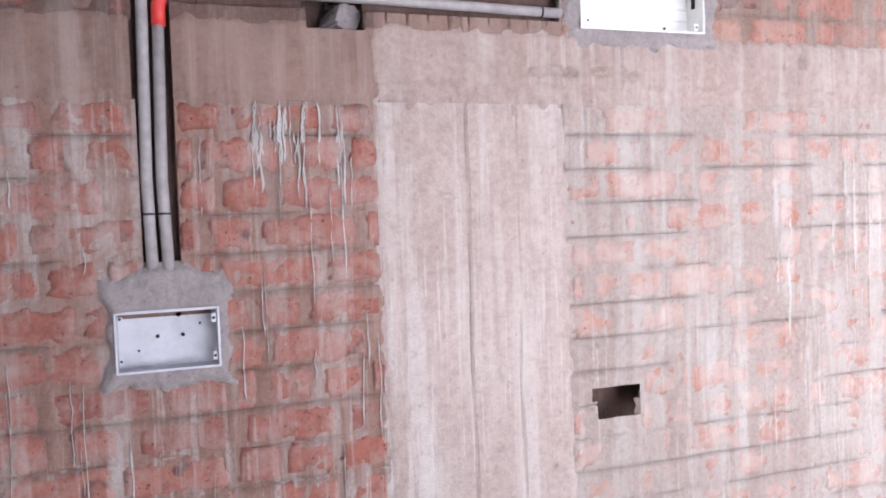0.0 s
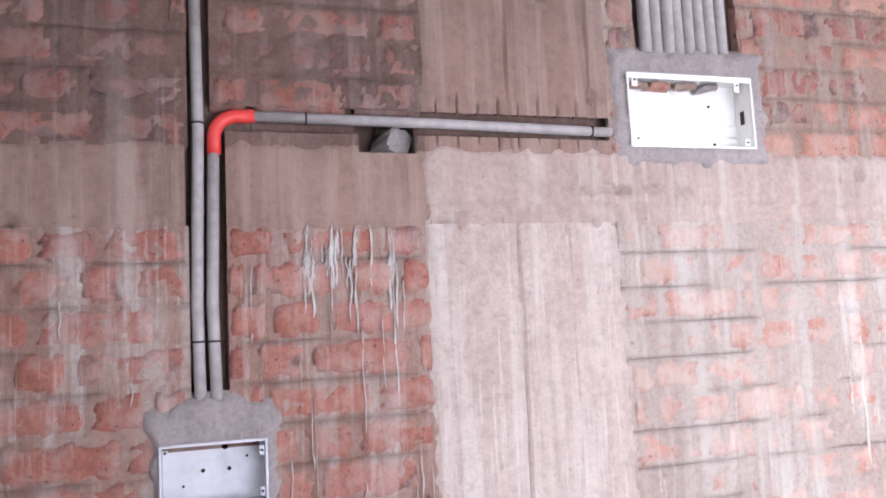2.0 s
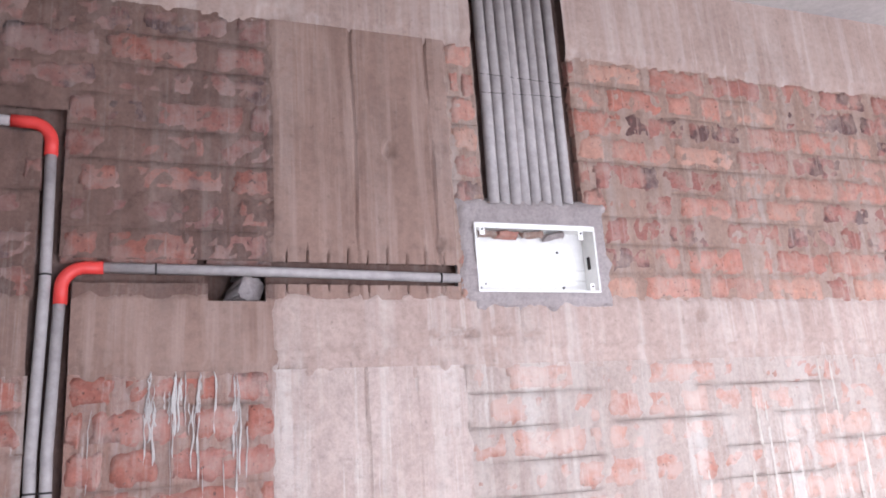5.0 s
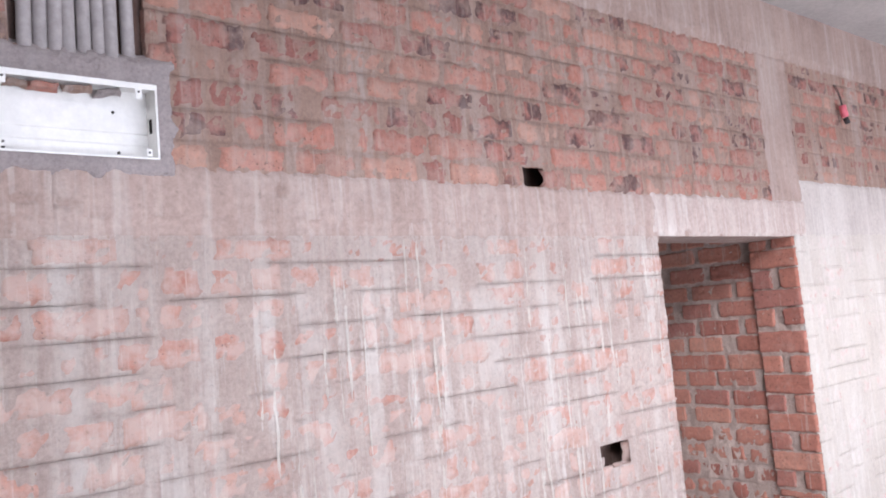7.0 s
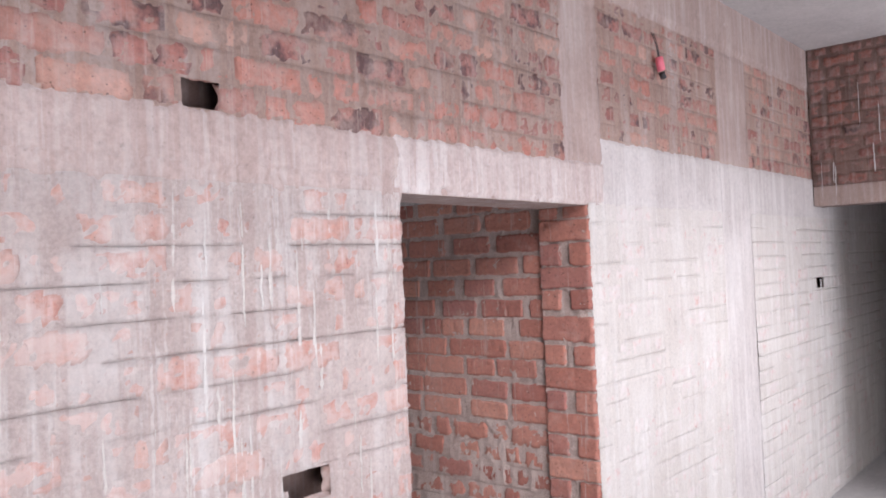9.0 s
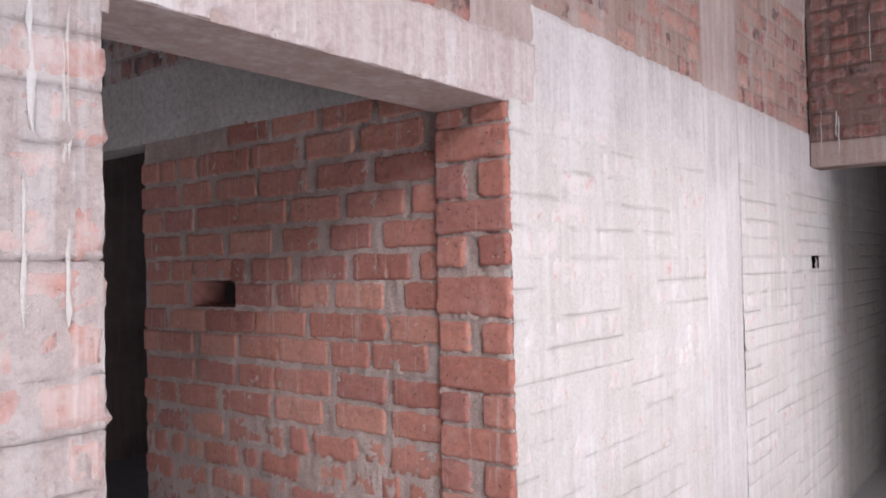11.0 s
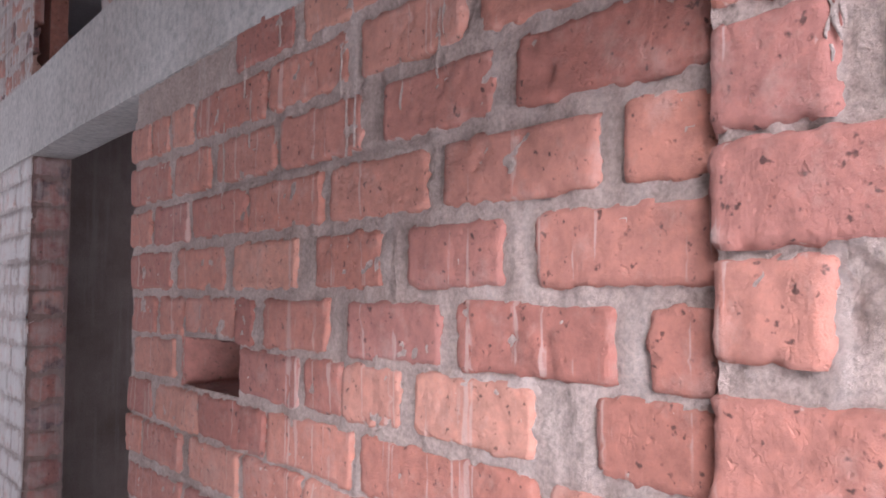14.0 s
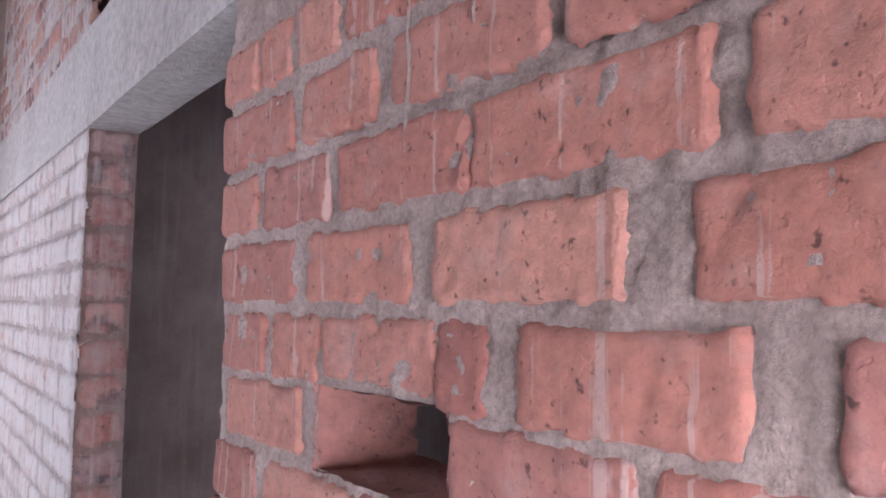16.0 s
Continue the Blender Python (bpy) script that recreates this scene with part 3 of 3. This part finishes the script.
cast("trim_beam", "tan cast concrete ring beam under the ceiling", "beam", -3.0, 11.5, BEAM, TOP, concrete_tan, 0.008, 0.003, seed=44, du=0.022, dv=0.015, edge=0.03, over=(0, 0, 1, 0))
tagged(block("trim_soffit", (DOOR_L - 0.15, WALL + 0.004, LINTEL - 0.001), (DOOR_R + 0.15, BACK, LINTEL + 0.1), concrete_tan), "concrete lintel soffit over the open doorway", "lintel", kind="structure")

# the doorway's two jambs
wall_part("wall_jamb_1", "brick door jamb with ragged brick ends", WALL + 0.002, BACK + 0.006, 0.0, LINTEL, brick_red, mortar_grey, -0.002, 0.009, 0.0, 0.004, 0.0965, 1.664 - 17 * 0.0965, 51.0,
          (0.014, 0.014), (1.8, 2.1, 0.6, 2.1), "pier", to=face_x(DOOR_R), turn=SIDE, holes=[], du=0.0065, out=0.006, fine=0.8, inset=0.003, laid=0.74)
JAMB, JAMB_FACE = bpy.data.objects["wall_jamb_1"], face_x(DOOR_R)
for z0, z1, ends, k in ((1.968, 2.022, (1.836, 1.945, 1.985, 2.068), 200), (1.872, 1.964, (1.832, 2.072), 210), (1.765, 1.862, (1.834, 1.922, 1.976, 2.074), 220), (1.668, 1.758, (1.832, 2.074), 230),
                        (1.572, 1.660, (1.834, 1.924, 1.984, 2.074), 240), (1.434, 1.545, (1.832, 2.076), 250), (1.332, 1.418, (1.834, 1.918, 1.972, 2.070), 260), (1.226, 1.322, (1.832, 2.074), 270),
                        (1.132, 1.218, (1.834, 1.922, 1.98, 2.07), 280), (1.034, 1.124, (1.832, 2.072), 290), (0.938, 1.026, (1.834, 1.92, 1.975, 2.072), 300), (0.84, 0.93, (1.832, 2.074), 310), (0.75, 0.832, (1.834, 1.92, 1.975, 2.07), 320)):
    course(JAMB, JAMB_FACE, SIDE, z0, z1, ends, brick_red, 0.008, k)
solid_wall("wall_jamb_2", "plain door jamb, shade put into its dark colour", [((DOOR_L - 0.03, WALL + 0.02, 0), (DOOR_L - 0.004, BACK, LINTEL))], mortar_dark_and_shaded)
solid_wall("wall_jamb_3", "mortar core of the door pier", [((DOOR_R + 0.05, WALL + 0.02, 0), (4.85, BACK - 0.002, LINTEL + 0.02))], mortar_dark_and_shaded)

solid_wall("wall_jamb_4", "pale slurry on the door pier's corner", [((DOOR_R + 0.003, WALL + 0.001, 0), (DOOR_R + 0.05, WALL + 0.0195, LINTEL))], slurry_pale)

# the wall inside the doorway, with its own opening
PHOLE = (3.045, 3.312, 1.440, 1.538)
VENT = (3.95, 4.775, 2.39, 2.95)
wall_part("wall_passage_1", "red brick wall with thick grey mortar, lime drips and a knocked-out hole", BACK - 0.004, PASS_A, 0.0, PASS_Z, brick_red, mortar_grey, -0.002, 0.0055, 0.003, 0.006,
          0.0985, 0.158 - 0.0985, 55.0, (0.014, 0.017), (2.0, 3.7, 0.7, 2.15), "mixed", to=face_x(PASS), turn=SIDE, holes=[PHOLE], ragged=(0, 0.018), du=0.0065, skew=0.9, out=0.0015, fine=0.95, laid=1.05)
INNER, INNER_FACE = bpy.data.objects["wall_passage_1"], face_x(PASS)
for z, ends in ((2.078, (2.10, 2.31, 2.35, 2.56, 2.60, 2.82, 2.86, 3.07)),
                (1.980, (2.143, 2.392, 2.429, 2.647, 2.69, 2.93, 2.962, 3.258, 3.285, 3.39, 3.418, 3.515, 3.535, 3.654)),
                (1.878, (2.09, 2.33, 2.377, 2.592, 2.655, 2.89, 2.922, 3.153, 3.191, 3.365, 3.40, 3.655)),
                (1.777, (2.085, 2.181, 2.223, 2.458, 2.499, 2.729, 2.764, 3.012, 3.024, 3.265, 3.302, 3.480, 3.518, 3.649)),
                (1.677, (2.085, 2.298, 2.360, 2.533, 2.602, 2.772, 2.836, 3.066, 3.115, 3.339, 3.387, 3.640)),
                (1.578, (2.088, 2.153, 2.202, 2.433, 2.473, 2.675, 2.742, 2.945, 3.316, 3.441, 3.480, 3.62)),
                (1.488, (2.087, 2.219, 2.312, 2.512, 2.557, 2.689, 2.702, 2.803, 2.828, 3.036, 3.357, 3.60)),
                (1.390, (2.080, 2.277, 2.307, 2.641, 2.671, 2.926, 2.940, 3.219, 3.236, 3.46, 3.49, 3.645)),
                (1.300, (2.141, 2.357, 2.381, 2.538, 2.565, 2.800, 2.815, 3.018, 3.046, 3.257, 3.316, 3.53, 3.55, 3.65)),
                (1.197, (2.08, 2.273, 2.310, 2.517, 2.553, 2.825, 2.842, 3.025, 3.06, 3.28, 3.31, 3.63)),
                (1.100, (2.09, 2.28, 2.315, 2.523, 2.596, 2.824, 2.858, 3.122, 3.163, 3.40, 3.43, 3.65))):
    course(INNER, INNER_FACE, SIDE, z - 0.043, z + 0.041, ends, brick_red, 0.0042, int(z * 1000))
course(INNER, INNER_FACE, SIDE, 1.546, 1.621, (3.07, 3.29), brick_red, 0.003, 41)
course(INNER, INNER_FACE, SIDE, 1.532, 1.619, (2.998, 3.062), brick_red, 0.003, 43)


def knocked_hole(parent, lo_u, hi_u, lo_v, hi_v, depth, mat):
    """The broken sides of a hole through the brickwork."""
    ring = []
    for (u, v), (p, q) in zip(((lo_u, lo_v), (hi_u, lo_v), (hi_u, hi_v), (lo_u, hi_v)), ((hi_u, lo_v), (hi_u, hi_v), (lo_u, hi_v), (lo_u, lo_v))):
        ring += [(u + (p - u) * i / 14, v + (q - v) * i / 14) for i in range(14)]
    n, verts, faces = len(ring), [], []
    mu, mv = (lo_u + hi_u) / 2, (lo_v + hi_v) / 2
    for layer in range(12):
        t = layer / 11
        for u, v in ring:
            wide = 1.02 - 0.2 * t + 0.16 * n2(u * 22, v * 22 + t * 3, 5) + 0.09 * n2(u * 60, v * 60 + t * 9, 6)
            verts.append(INNER_FACE(mu + (u - mu) * wide, mv + (v - mv) * wide, 0.0 - depth * t))
    for layer in range(11):
        for i in range(n):
            a, b = layer * n + i, layer * n + (i + 1) % n
            faces.append((a, b, b + n, a + n))
    return mesh_object("hole_side", verts, faces, mat, parent, "broken red brick inside the knocked-out hole, darkened for its shade", smooth=True)


knocked_hole(INNER, *PHOLE, 0.125, brick_broken_shaded)
wall_part("wall_passage_2", "pale washed brick wall beyond the inner opening", PASS_B, 7.0, 0.0, PASS_Z, brick_pale, slurry, -0.002, 0.004, 0.003, 0.01,
          0.0985, 0.158 - 0.0985, 58.0, (0.013, 0.016), (4.7, 6.2, 0.7, 2.15), "mixed", to=face_x(PASS), turn=SIDE, holes=[], du=0.02)
wall_part("wall_passage_3", "brick wall above the inner lintel with a dark vent opening", BACK, 7.0, 2.39, TOP, brick_upper, slurry, 0.001, 0.005, 0.003, 0.004,
          0.0985, 2.39, 61.0, (0.015, 0.018), (2.0, 6.0, 2.3, 3.2), "mixed", to=face_x(PASS), turn=SIDE, holes=[VENT], du=0.02)
wall_part("wall_passage_4", "red brick jamb of the inner opening, darkened for its shade", PASS + 0.004, PASS_BACK, 0.0, PASS_Z, brick_dusky_and_shaded, mortar_dark_and_shaded, -0.005, 0.004, 0.0, 0.004,
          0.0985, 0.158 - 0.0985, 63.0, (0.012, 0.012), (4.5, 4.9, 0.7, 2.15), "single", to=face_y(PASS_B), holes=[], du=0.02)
CX = PASS + 0.07
solid_wall("wall_passage_core", "mortar core of the inner brick wall",
           [((CX, BACK, 0), (PASS_BACK, 3.03, TOP)), ((CX, 3.03, 0), (PASS_BACK, PASS_A - 0.02, 1.43)), ((CX, 3.03, 1.56), (PASS_BACK, PASS_A - 0.02, TOP)), ((CX, 3.33, 1.43), (PASS_BACK, PASS_A - 0.02, 1.56)),
            ((CX, PASS_B + 0.11, 0), (PASS_BACK, 7, TOP)),
            ((CX, PASS_A - 0.02, 2.40), (PASS_BACK, 3.95, TOP)), ((CX, 3.95, 2.95), (PASS_BACK, PASS_B + 0.12, TOP))], brick_red)
solid_wall("wall_passage_end", "dark block behind the ragged brick ends at the inner opening", [((PASS + 0.03, PASS_A - 0.03, 0), (PASS_BACK - 0.004, PASS_A - 0.006, PASS_Z))], mortar_dark_and_shaded)


def lintel_beam(name, label, y0, y1, z0, z1):
    bm = bmesh.new()
    add_box(bm, (PASS - 0.006, y0, z0), (PASS_BACK, y1, z1))
    bmesh.ops.subdivide_edges(bm, edges=bm.edges, cuts=24, use_grid_fill=True)
    for v in bm.verts:
        v.co += Vector((n2(v.co.y * 5, v.co.z * 9) * 0.006, 0, n2(v.co.y * 6, v.co.x * 9, 4) * 0.007))
    return tagged(part(name, bm, concrete_lintel), label, "lintel", kind="structure")


lintel_beam("trim_lintel_passage", "rough pale cast concrete lintel with pockmarks", BACK + 0.002, 7.0, PASS_Z, 2.392)

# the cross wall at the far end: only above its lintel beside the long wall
cross = wall_part("wall_cross_1", "brick wall above a lintel, shade put into its dark colour, pale drips", -3.0, WALL - 0.012, 2.25, TOP, brick_dusky_and_shaded, mortar_dark_and_shaded, -0.001, 0.004, 0.004, 0.003,
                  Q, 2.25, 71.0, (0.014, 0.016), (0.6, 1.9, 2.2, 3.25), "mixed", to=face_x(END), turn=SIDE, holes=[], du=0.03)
solid_wall("wall_cross_core", "core of the cross wall, dark colour standing for its shade", [((END + 0.07, -3, 2.11), (END + 0.24, WALL - 0.012, TOP)), ((END + 0.02, -3, 0), (END + 0.24, 0.5, 2.11))], mortar_dark_and_shaded)
tagged(block("trim_lintel_cross", (END - 0.005, -3, 2.11), (END + 0.068, WALL - 0.012, 2.25), concrete_tan, bevel=0.006), "concrete lintel of the far opening", "lintel", kind="structure")


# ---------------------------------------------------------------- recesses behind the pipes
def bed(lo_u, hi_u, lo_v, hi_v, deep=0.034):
    return block("chase_bed", (lo_u, WALL + deep, lo_v), (hi_u, CORE + 0.01, hi_v), mortar_dark_and_shaded)


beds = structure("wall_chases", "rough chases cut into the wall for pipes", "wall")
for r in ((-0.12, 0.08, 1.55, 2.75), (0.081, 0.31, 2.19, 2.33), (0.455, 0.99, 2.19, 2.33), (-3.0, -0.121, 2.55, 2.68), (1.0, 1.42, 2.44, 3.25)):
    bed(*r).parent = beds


def lime_runs(parent, to, u0, u1, v0, v1, count, seed, wide=(0.003, 0.009), tall=(0.06, 0.4), clear=(), mat=lime):
    """Pale lime runs down a wall: thin ridges, thicker at the foot."""
    r = random.Random(seed)
    verts, faces = [], []
    for _ in range(count):
        u, top = r.uniform(u0, u1), r.uniform(v0, v1)
        length, w = r.uniform(*tall) * r.uniform(0.5, 1), r.uniform(*wide)
        if inside(u, top, clear) or inside(u, top - length, clear) or inside(u, top - length / 2, clear):
            continue
        n, k = 9, len(verts)
        for i in range(n):
            t = i / (n - 1)
            uu = u + 0.006 * n2(u * 50, t * 3, seed) + 0.002 * n2(u * 50, t * 11, seed)
            ww = w * (0.55 + 0.45 * n2(u * 20, t * 6, seed + 1)) * (0.25 if i in (0, n - 1) else 1) * (0.8 + 0.5 * t)
            v = top - length * t
            verts += [to(uu - ww / 2, v, 0.0040), to(uu, v, 0.0062 + 0.001 * t), to(uu + ww / 2, v, 0.0040)]
        for i in range(n - 1):
            a = k + 3 * i
            faces += [(a, a + 3, a + 4, a + 1), (a + 1, a + 4, a + 5, a + 2)]
    return tagged(mesh_object("lime_runs", verts, faces, mat, parent, smooth=True), "pale lime runs down the bricks", kind="stuff")


W1, W2 = bpy.data.objects["wall_north_1"], bpy.data.objects["wall_north_2"]
lime_runs(W1, WALLFACE, -0.9, 0.46, 1.0, 2.02, 70, 3, (0.002, 0.007), clear=[CHASE_V, (-0.17, 0.14, 1.35, 1.7)])
lime_runs(W1, WALLFACE, 0.18, 0.40, 1.94, 2.03, 40, 4, (0.003, 0.009), (0.02, 0.17))
lime_runs(W2, WALLFACE, 1.6, DOOR_L - 0.03, 1.2, 2.03, 60, 5, (0.006, 0.018), (0.06, 0.5), clear=[HOLE2, HOLE1], mat=slurry_pale)
lime_runs(bpy.data.objects["wall_passage_1"], face_x(PASS), 2.45, 3.15, 1.9, 2.1, 12, 16, (0.003, 0.007), (0.04, 0.2), mat=mortar_grey)
lime_runs(bpy.data.objects["wall_cross_1"], face_x(END), 0.8, 1.78, 2.3, 3.0, 16, 8, (0.006, 0.016), (0.1, 0.5))
lime_runs(bpy.data.objects["wall_north_4"], WALLFACE, 7.2, 8.6, 1.3, 2.0, 22, 9, (0.008, 0.022), (0.2, 0.8))
lime_runs(bpy.data.objects["wall_jamb_1"], face_x(DOOR_R), 1.86, 2.05, 1.78, 2.0, 9, 10, (0.003, 0.009), (0.05, 0.12), mat=mortar_grey)


def patch(name, label, u0, u1, v0, v1, holes, parent=None, seed=0.0):
    """Rough cement dabbed round a box: its uneven edge sinks into the wall."""
    def depth(u, v):
        e = min(u - u0, u1 - u, v - v0, v1 - v) + 0.02 * n2(u * 24, v * 24, seed + 9)
        d = 0.013 - 0.03 * max(0.0, 1 - e / 0.03) ** 1.5
        return d + 0.006 * n2(u * 45, v * 45, seed) + 0.005 * n2(u * 110, v * 110, seed + 2) + 0.008 * n2(u * 14, v * 14, seed + 5)
    us = snapped(steps(u0, u1, 0.007), [c for h in holes for c in h[:2]])
    vs = snapped(steps(v0, v1, 0.007), [c for h in holes for c in h[2:]])
    return tagged(sheet(name, WALLFACE, us, vs, depth, holes, patch_cement, parent), label, "cement patch", kind="structure")


patch("trim_patch_1", "rough grey cement dabbed round the switch box", -0.152, 0.130, 1.385, 1.672, [BOX1], seed=80)
patch("trim_patch_2", "rough grey cement dabbed round the distribution box", 0.955, 1.44, 2.155, 2.49, [BOX2], seed=84)


def disc(bm, x, y, z, r, thick=0.002):
    made = bmesh.ops.create_cone(bm, cap_ends=True, segments=12, radius1=r, radius2=r, depth=thick)["verts"]
    bmesh.ops.rotate(bm, verts=made, matrix=Euler((radians(90), 0, 0)).to_matrix())
    bmesh.ops.translate(bm, verts=made, vec=(x, y, z))
    return bm


def wall_box(name, label, rect, deep, mat, front, tabs, knockouts, ribs=(), slots=(), top_rim=0.004):
    """An open metal box let into the wall: body of sheet metal with a rim, tabs, dark discs for holes, and ribs."""
    a, b, c, d = rect
    thing = tagged(new(name), label, "electrical box")
    t, back = 0.003, front + deep
    part("back_plate", add_box(bmesh.new(), (a, back - t, c), (b, back, d), 0.0008), mat, thing)
    for lo, hi in (((a, front, c), (a + t, back - t, d)), ((b - t, front, c), (b, back - t, d)), ((a + t, front, c), (b - t, back - t, c + t)), ((a + t, front, d - t), (b - t, back - t, d))):
        part("side_plate", add_box(bmesh.new(), lo, hi, 0.0008), mat, thing)
    w = 0.0032
    for lo, hi in (((a - 0.002, front - 0.003, c - 0.002), (a + w, front, d + 0.002)), ((b - w, front - 0.003, c - 0.002), (b + 0.002, front, d + 0.002)),
                   ((a + w, front - 0.003, c - 0.002), (b - w, front, c + w)), ((a + w, front - 0.003, d - top_rim), (b - w, front, d + 0.002))):
        part("rim", add_box(bmesh.new(), lo, hi, 0.001), mat, thing, "thin folded rim with dabs of cement")
    for x, z, wx, wz in tabs:
        bm = add_box(bmesh.new(), (x - wx, front + 0.0005, z - wz), (x + wx, front + 0.0035, z + wz), 0.001)
        tab = part("tab", bm, mat, thing)
        part("screw_hole", disc(bmesh.new(), x, front - 0.0005, z, 0.0028), hole_shade, tab, "dark disc for the shade in a screw hole")
    for x, z, r in knockouts:
        part("knockout", disc(bmesh.new(), x, back - t - 0.001, z, r), hole_shade, thing, "small dark disc for the shade in a punched hole")
    for z in ribs:
        part("rib", add_box(bmesh.new(), (a + t, back - t - 0.007, z - 0.004), (b - t, back - t, z + 0.004), 0.002), mat, thing)
    for x, y, z, h in slots:
        part("side_knockout", add_box(bmesh.new(), (x - 0.001, y - 0.007, z - h), (x + 0.001, y + 0.007, z + h)), hole_shade, thing, "dark slip for the shade in a side knockout")
    return thing


wall_box("switch_box", "open galvanised metal switch box cemented into brick", BOX1, 0.055, zinc, WALL - 0.016,
         [(-0.108, 1.555, 0.006, 0.004), (0.083, 1.545, 0.005, 0.010), (0.083, 1.462, 0.005, 0.009), (-0.108, 1.465, 0.005, 0.009)],
         [(-0.035, 1.507, 0.0042), (0.018, 1.507, 0.0042), (-0.075, 1.478, 0.0028), (0.055, 1.53, 0.0028), (0.01, 1.553, 0.006)])
wall_box("distribution_box", "open white enamelled distribution box cemented into the wall", BOX2, 0.07, white_enamel, WALL - 0.018,
         [(1.03, 2.385, 0.008, 0.016), (1.335, 2.382, 0.008, 0.018), (1.028, 2.232, 0.007, 0.010), (1.355, 2.228, 0.007, 0.009)],
         [(1.29, 2.342, 0.004), (1.30, 2.238, 0.004), (1.04, 2.236, 0.004)], (2.262, 2.293), [(BOX2[1] - 0.0045, WALL + 0.02, 2.305, 0.018)], top_rim=0.013)
for x, w, mat in ((1.065, 0.026, mortar_tan), (1.125, 0.036, brick_upper), (1.20, 0.036, mortar_tan), (1.272, 0.034, patch_cement)):
    chip = mesh_object("brick_chip", *brick_shape(w * 2, 0.022, 0.03, int(x * 100), 0.004), mat)
    chip.matrix_basis = pose(x, WALL + 0.012, 2.386, 0, 4 - 60 * (x - 1.065), 0)
    tagged(chip, "broken brick chip showing in the white box's open top", "brick chip", "rubble in the box")

# ---------------------------------------------------------------- pipes
PIPE = WALL + 0.004
R0 = 0.0125


def arc(cx, cz, r, a0, a1, n=9):
    return [(cx + r * math.cos(radians(a0 + (a1 - a0) * i / n)), PIPE, cz + r * math.sin(radians(a0 + (a1 - a0) * i / n))) for i in range(n + 1)]


def clip_band(name, x, z, along, parent):
    d = (0, 0, 0.0022) if along == "z" else (0.0022, 0, 0)
    p = Vector((x, PIPE, z))
    return tube(name, [p - Vector(d), p + Vector(d)], R0 + 0.0016, wire_dark, parent, "dark binding wire round the pipe", 14)


run = tagged(new("conduit_pipe"), "grey plastic conduit in a wall chase with a red elbow", "conduit pipe", "wall conduits")
tube("pipe", [(-0.037, PIPE, 1.63), (-0.041, PIPE, 1.85), (-0.034, PIPE, 2.23), (-0.038, PIPE, 2.55)], R0, pvc_grey, run, ends=16)
tube("elbow", [(-0.038, PIPE, 2.53)] + arc(-0.086, 2.562, 0.048, 0, 90) + [(-0.125, PIPE, 2.611)], R0 + 0.0025, pvc_red, run, "bright red plastic elbow", 16)
tube("pipe", [(-0.12, PIPE, 2.611), (-0.45, PIPE, 2.618), (-3.0, PIPE, 2.63)], R0, pvc_grey, run, ends=16)
clip_band("binding_wire", -0.0385, 1.775, "z", run)
clip_band("binding_wire", -0.0345, 2.245, "z", run)
run = tagged(new("conduit_pipe"), "grey plastic conduit running across to the white box, red elbow", "conduit pipe", "wall conduits")
tube("pipe", [(-0.004, PIPE, 1.63), (-0.010, PIPE, 1.85), (-0.002, PIPE, 2.2)], R0, pvc_grey, run, ends=16)
tube("elbow", [(-0.001, PIPE, 2.178)] + arc(0.048, 2.214, 0.049, 180, 90) + [(0.085, PIPE, 2.264)], R0 + 0.0025, pvc_red, run, "bright red plastic elbow", 16)
tube("pipe", [(0.08, PIPE, 2.264), (0.5, PIPE, 2.260), (0.962, PIPE, 2.251)], R0, pvc_grey, run, ends=16)
for x in (0.198, 0.908):
    clip_band("binding_wire", x, 2.263 if x < 0.5 else 2.252, "x", run)
clip_band("binding_wire", -0.009, 1.775, "z", run)

first = tagged(new("conduit_pipe"), "grey plastic conduit in an upright bundle above the white box", "conduit pipe", "bundle of conduits")
tube("pipe", [(0, 0, 2.465), (0.004, 0.002, 2.8), (0.001, 0, 3.25)], 0.0169, pvc_grey, first, ends=14)
first.matrix_basis = pose(1.083, WALL + 0.004, 0)
for k in range(1, 8):
    copy_thing(first, pose(1.083 + 0.0337 * k, WALL + 0.004 + 0.004 * ((k * 5) % 3), 0, 0, rnd.uniform(-0.25, 0.25), rnd.uniform(0, 360)))
for z, tilt in ((2.80, 0.012), (2.86, -0.006)):
    pts = [(1.066 + 0.0165 * i, WALL - 0.0125 + 0.004 * (i % 2), z + tilt * i / 17 + 0.003 * n2(i, z)) for i in range(17)]
    tagged(tube("tie_wire", pts, 0.0008, wire_dark, None, "", 6), "thin dark wire tied across the conduits", "wire", "tie wires")

# ---------------------------------------------------------------- small things
stone = mesh_object("stone", *brick_shape(0.075, 0.075, 0.07, 77, 0.026), patch_cement)
stone.matrix_basis = pose(0.42, WALL + 0.035, 2.222, 0, 20, 15)
tagged(stone, "rounded grey stone lodged in the wall's gap", "stone")

holder = tagged(new("lamp_holder"), "pink plastic lamp holder hanging from the wall on wires", "lamp holder")
for i, dx in enumerate((-0.012, 0.012)):
    tube("wire", [(5.262 + dx, WALL - 0.012, 2.89), (5.268 + dx * 0.6, WALL - 0.03, 2.82), (5.275 + dx * 0.4, WALL - 0.035, 2.755)], 0.0022, wire_dark, holder, ends=6)
tube("cap", [(5.272, WALL - 0.035, 2.765), (5.276, WALL - 0.036, 2.74), (5.288, WALL - 0.038, 2.70)], 0.02, pink_plastic, holder, "bright pink plastic shell", 14)
tube("socket", [(5.288, WALL - 0.038, 2.69), (5.305, WALL - 0.04, 2.665)], 0.015, wire_dark, holder, "dark socket mouth", 14)
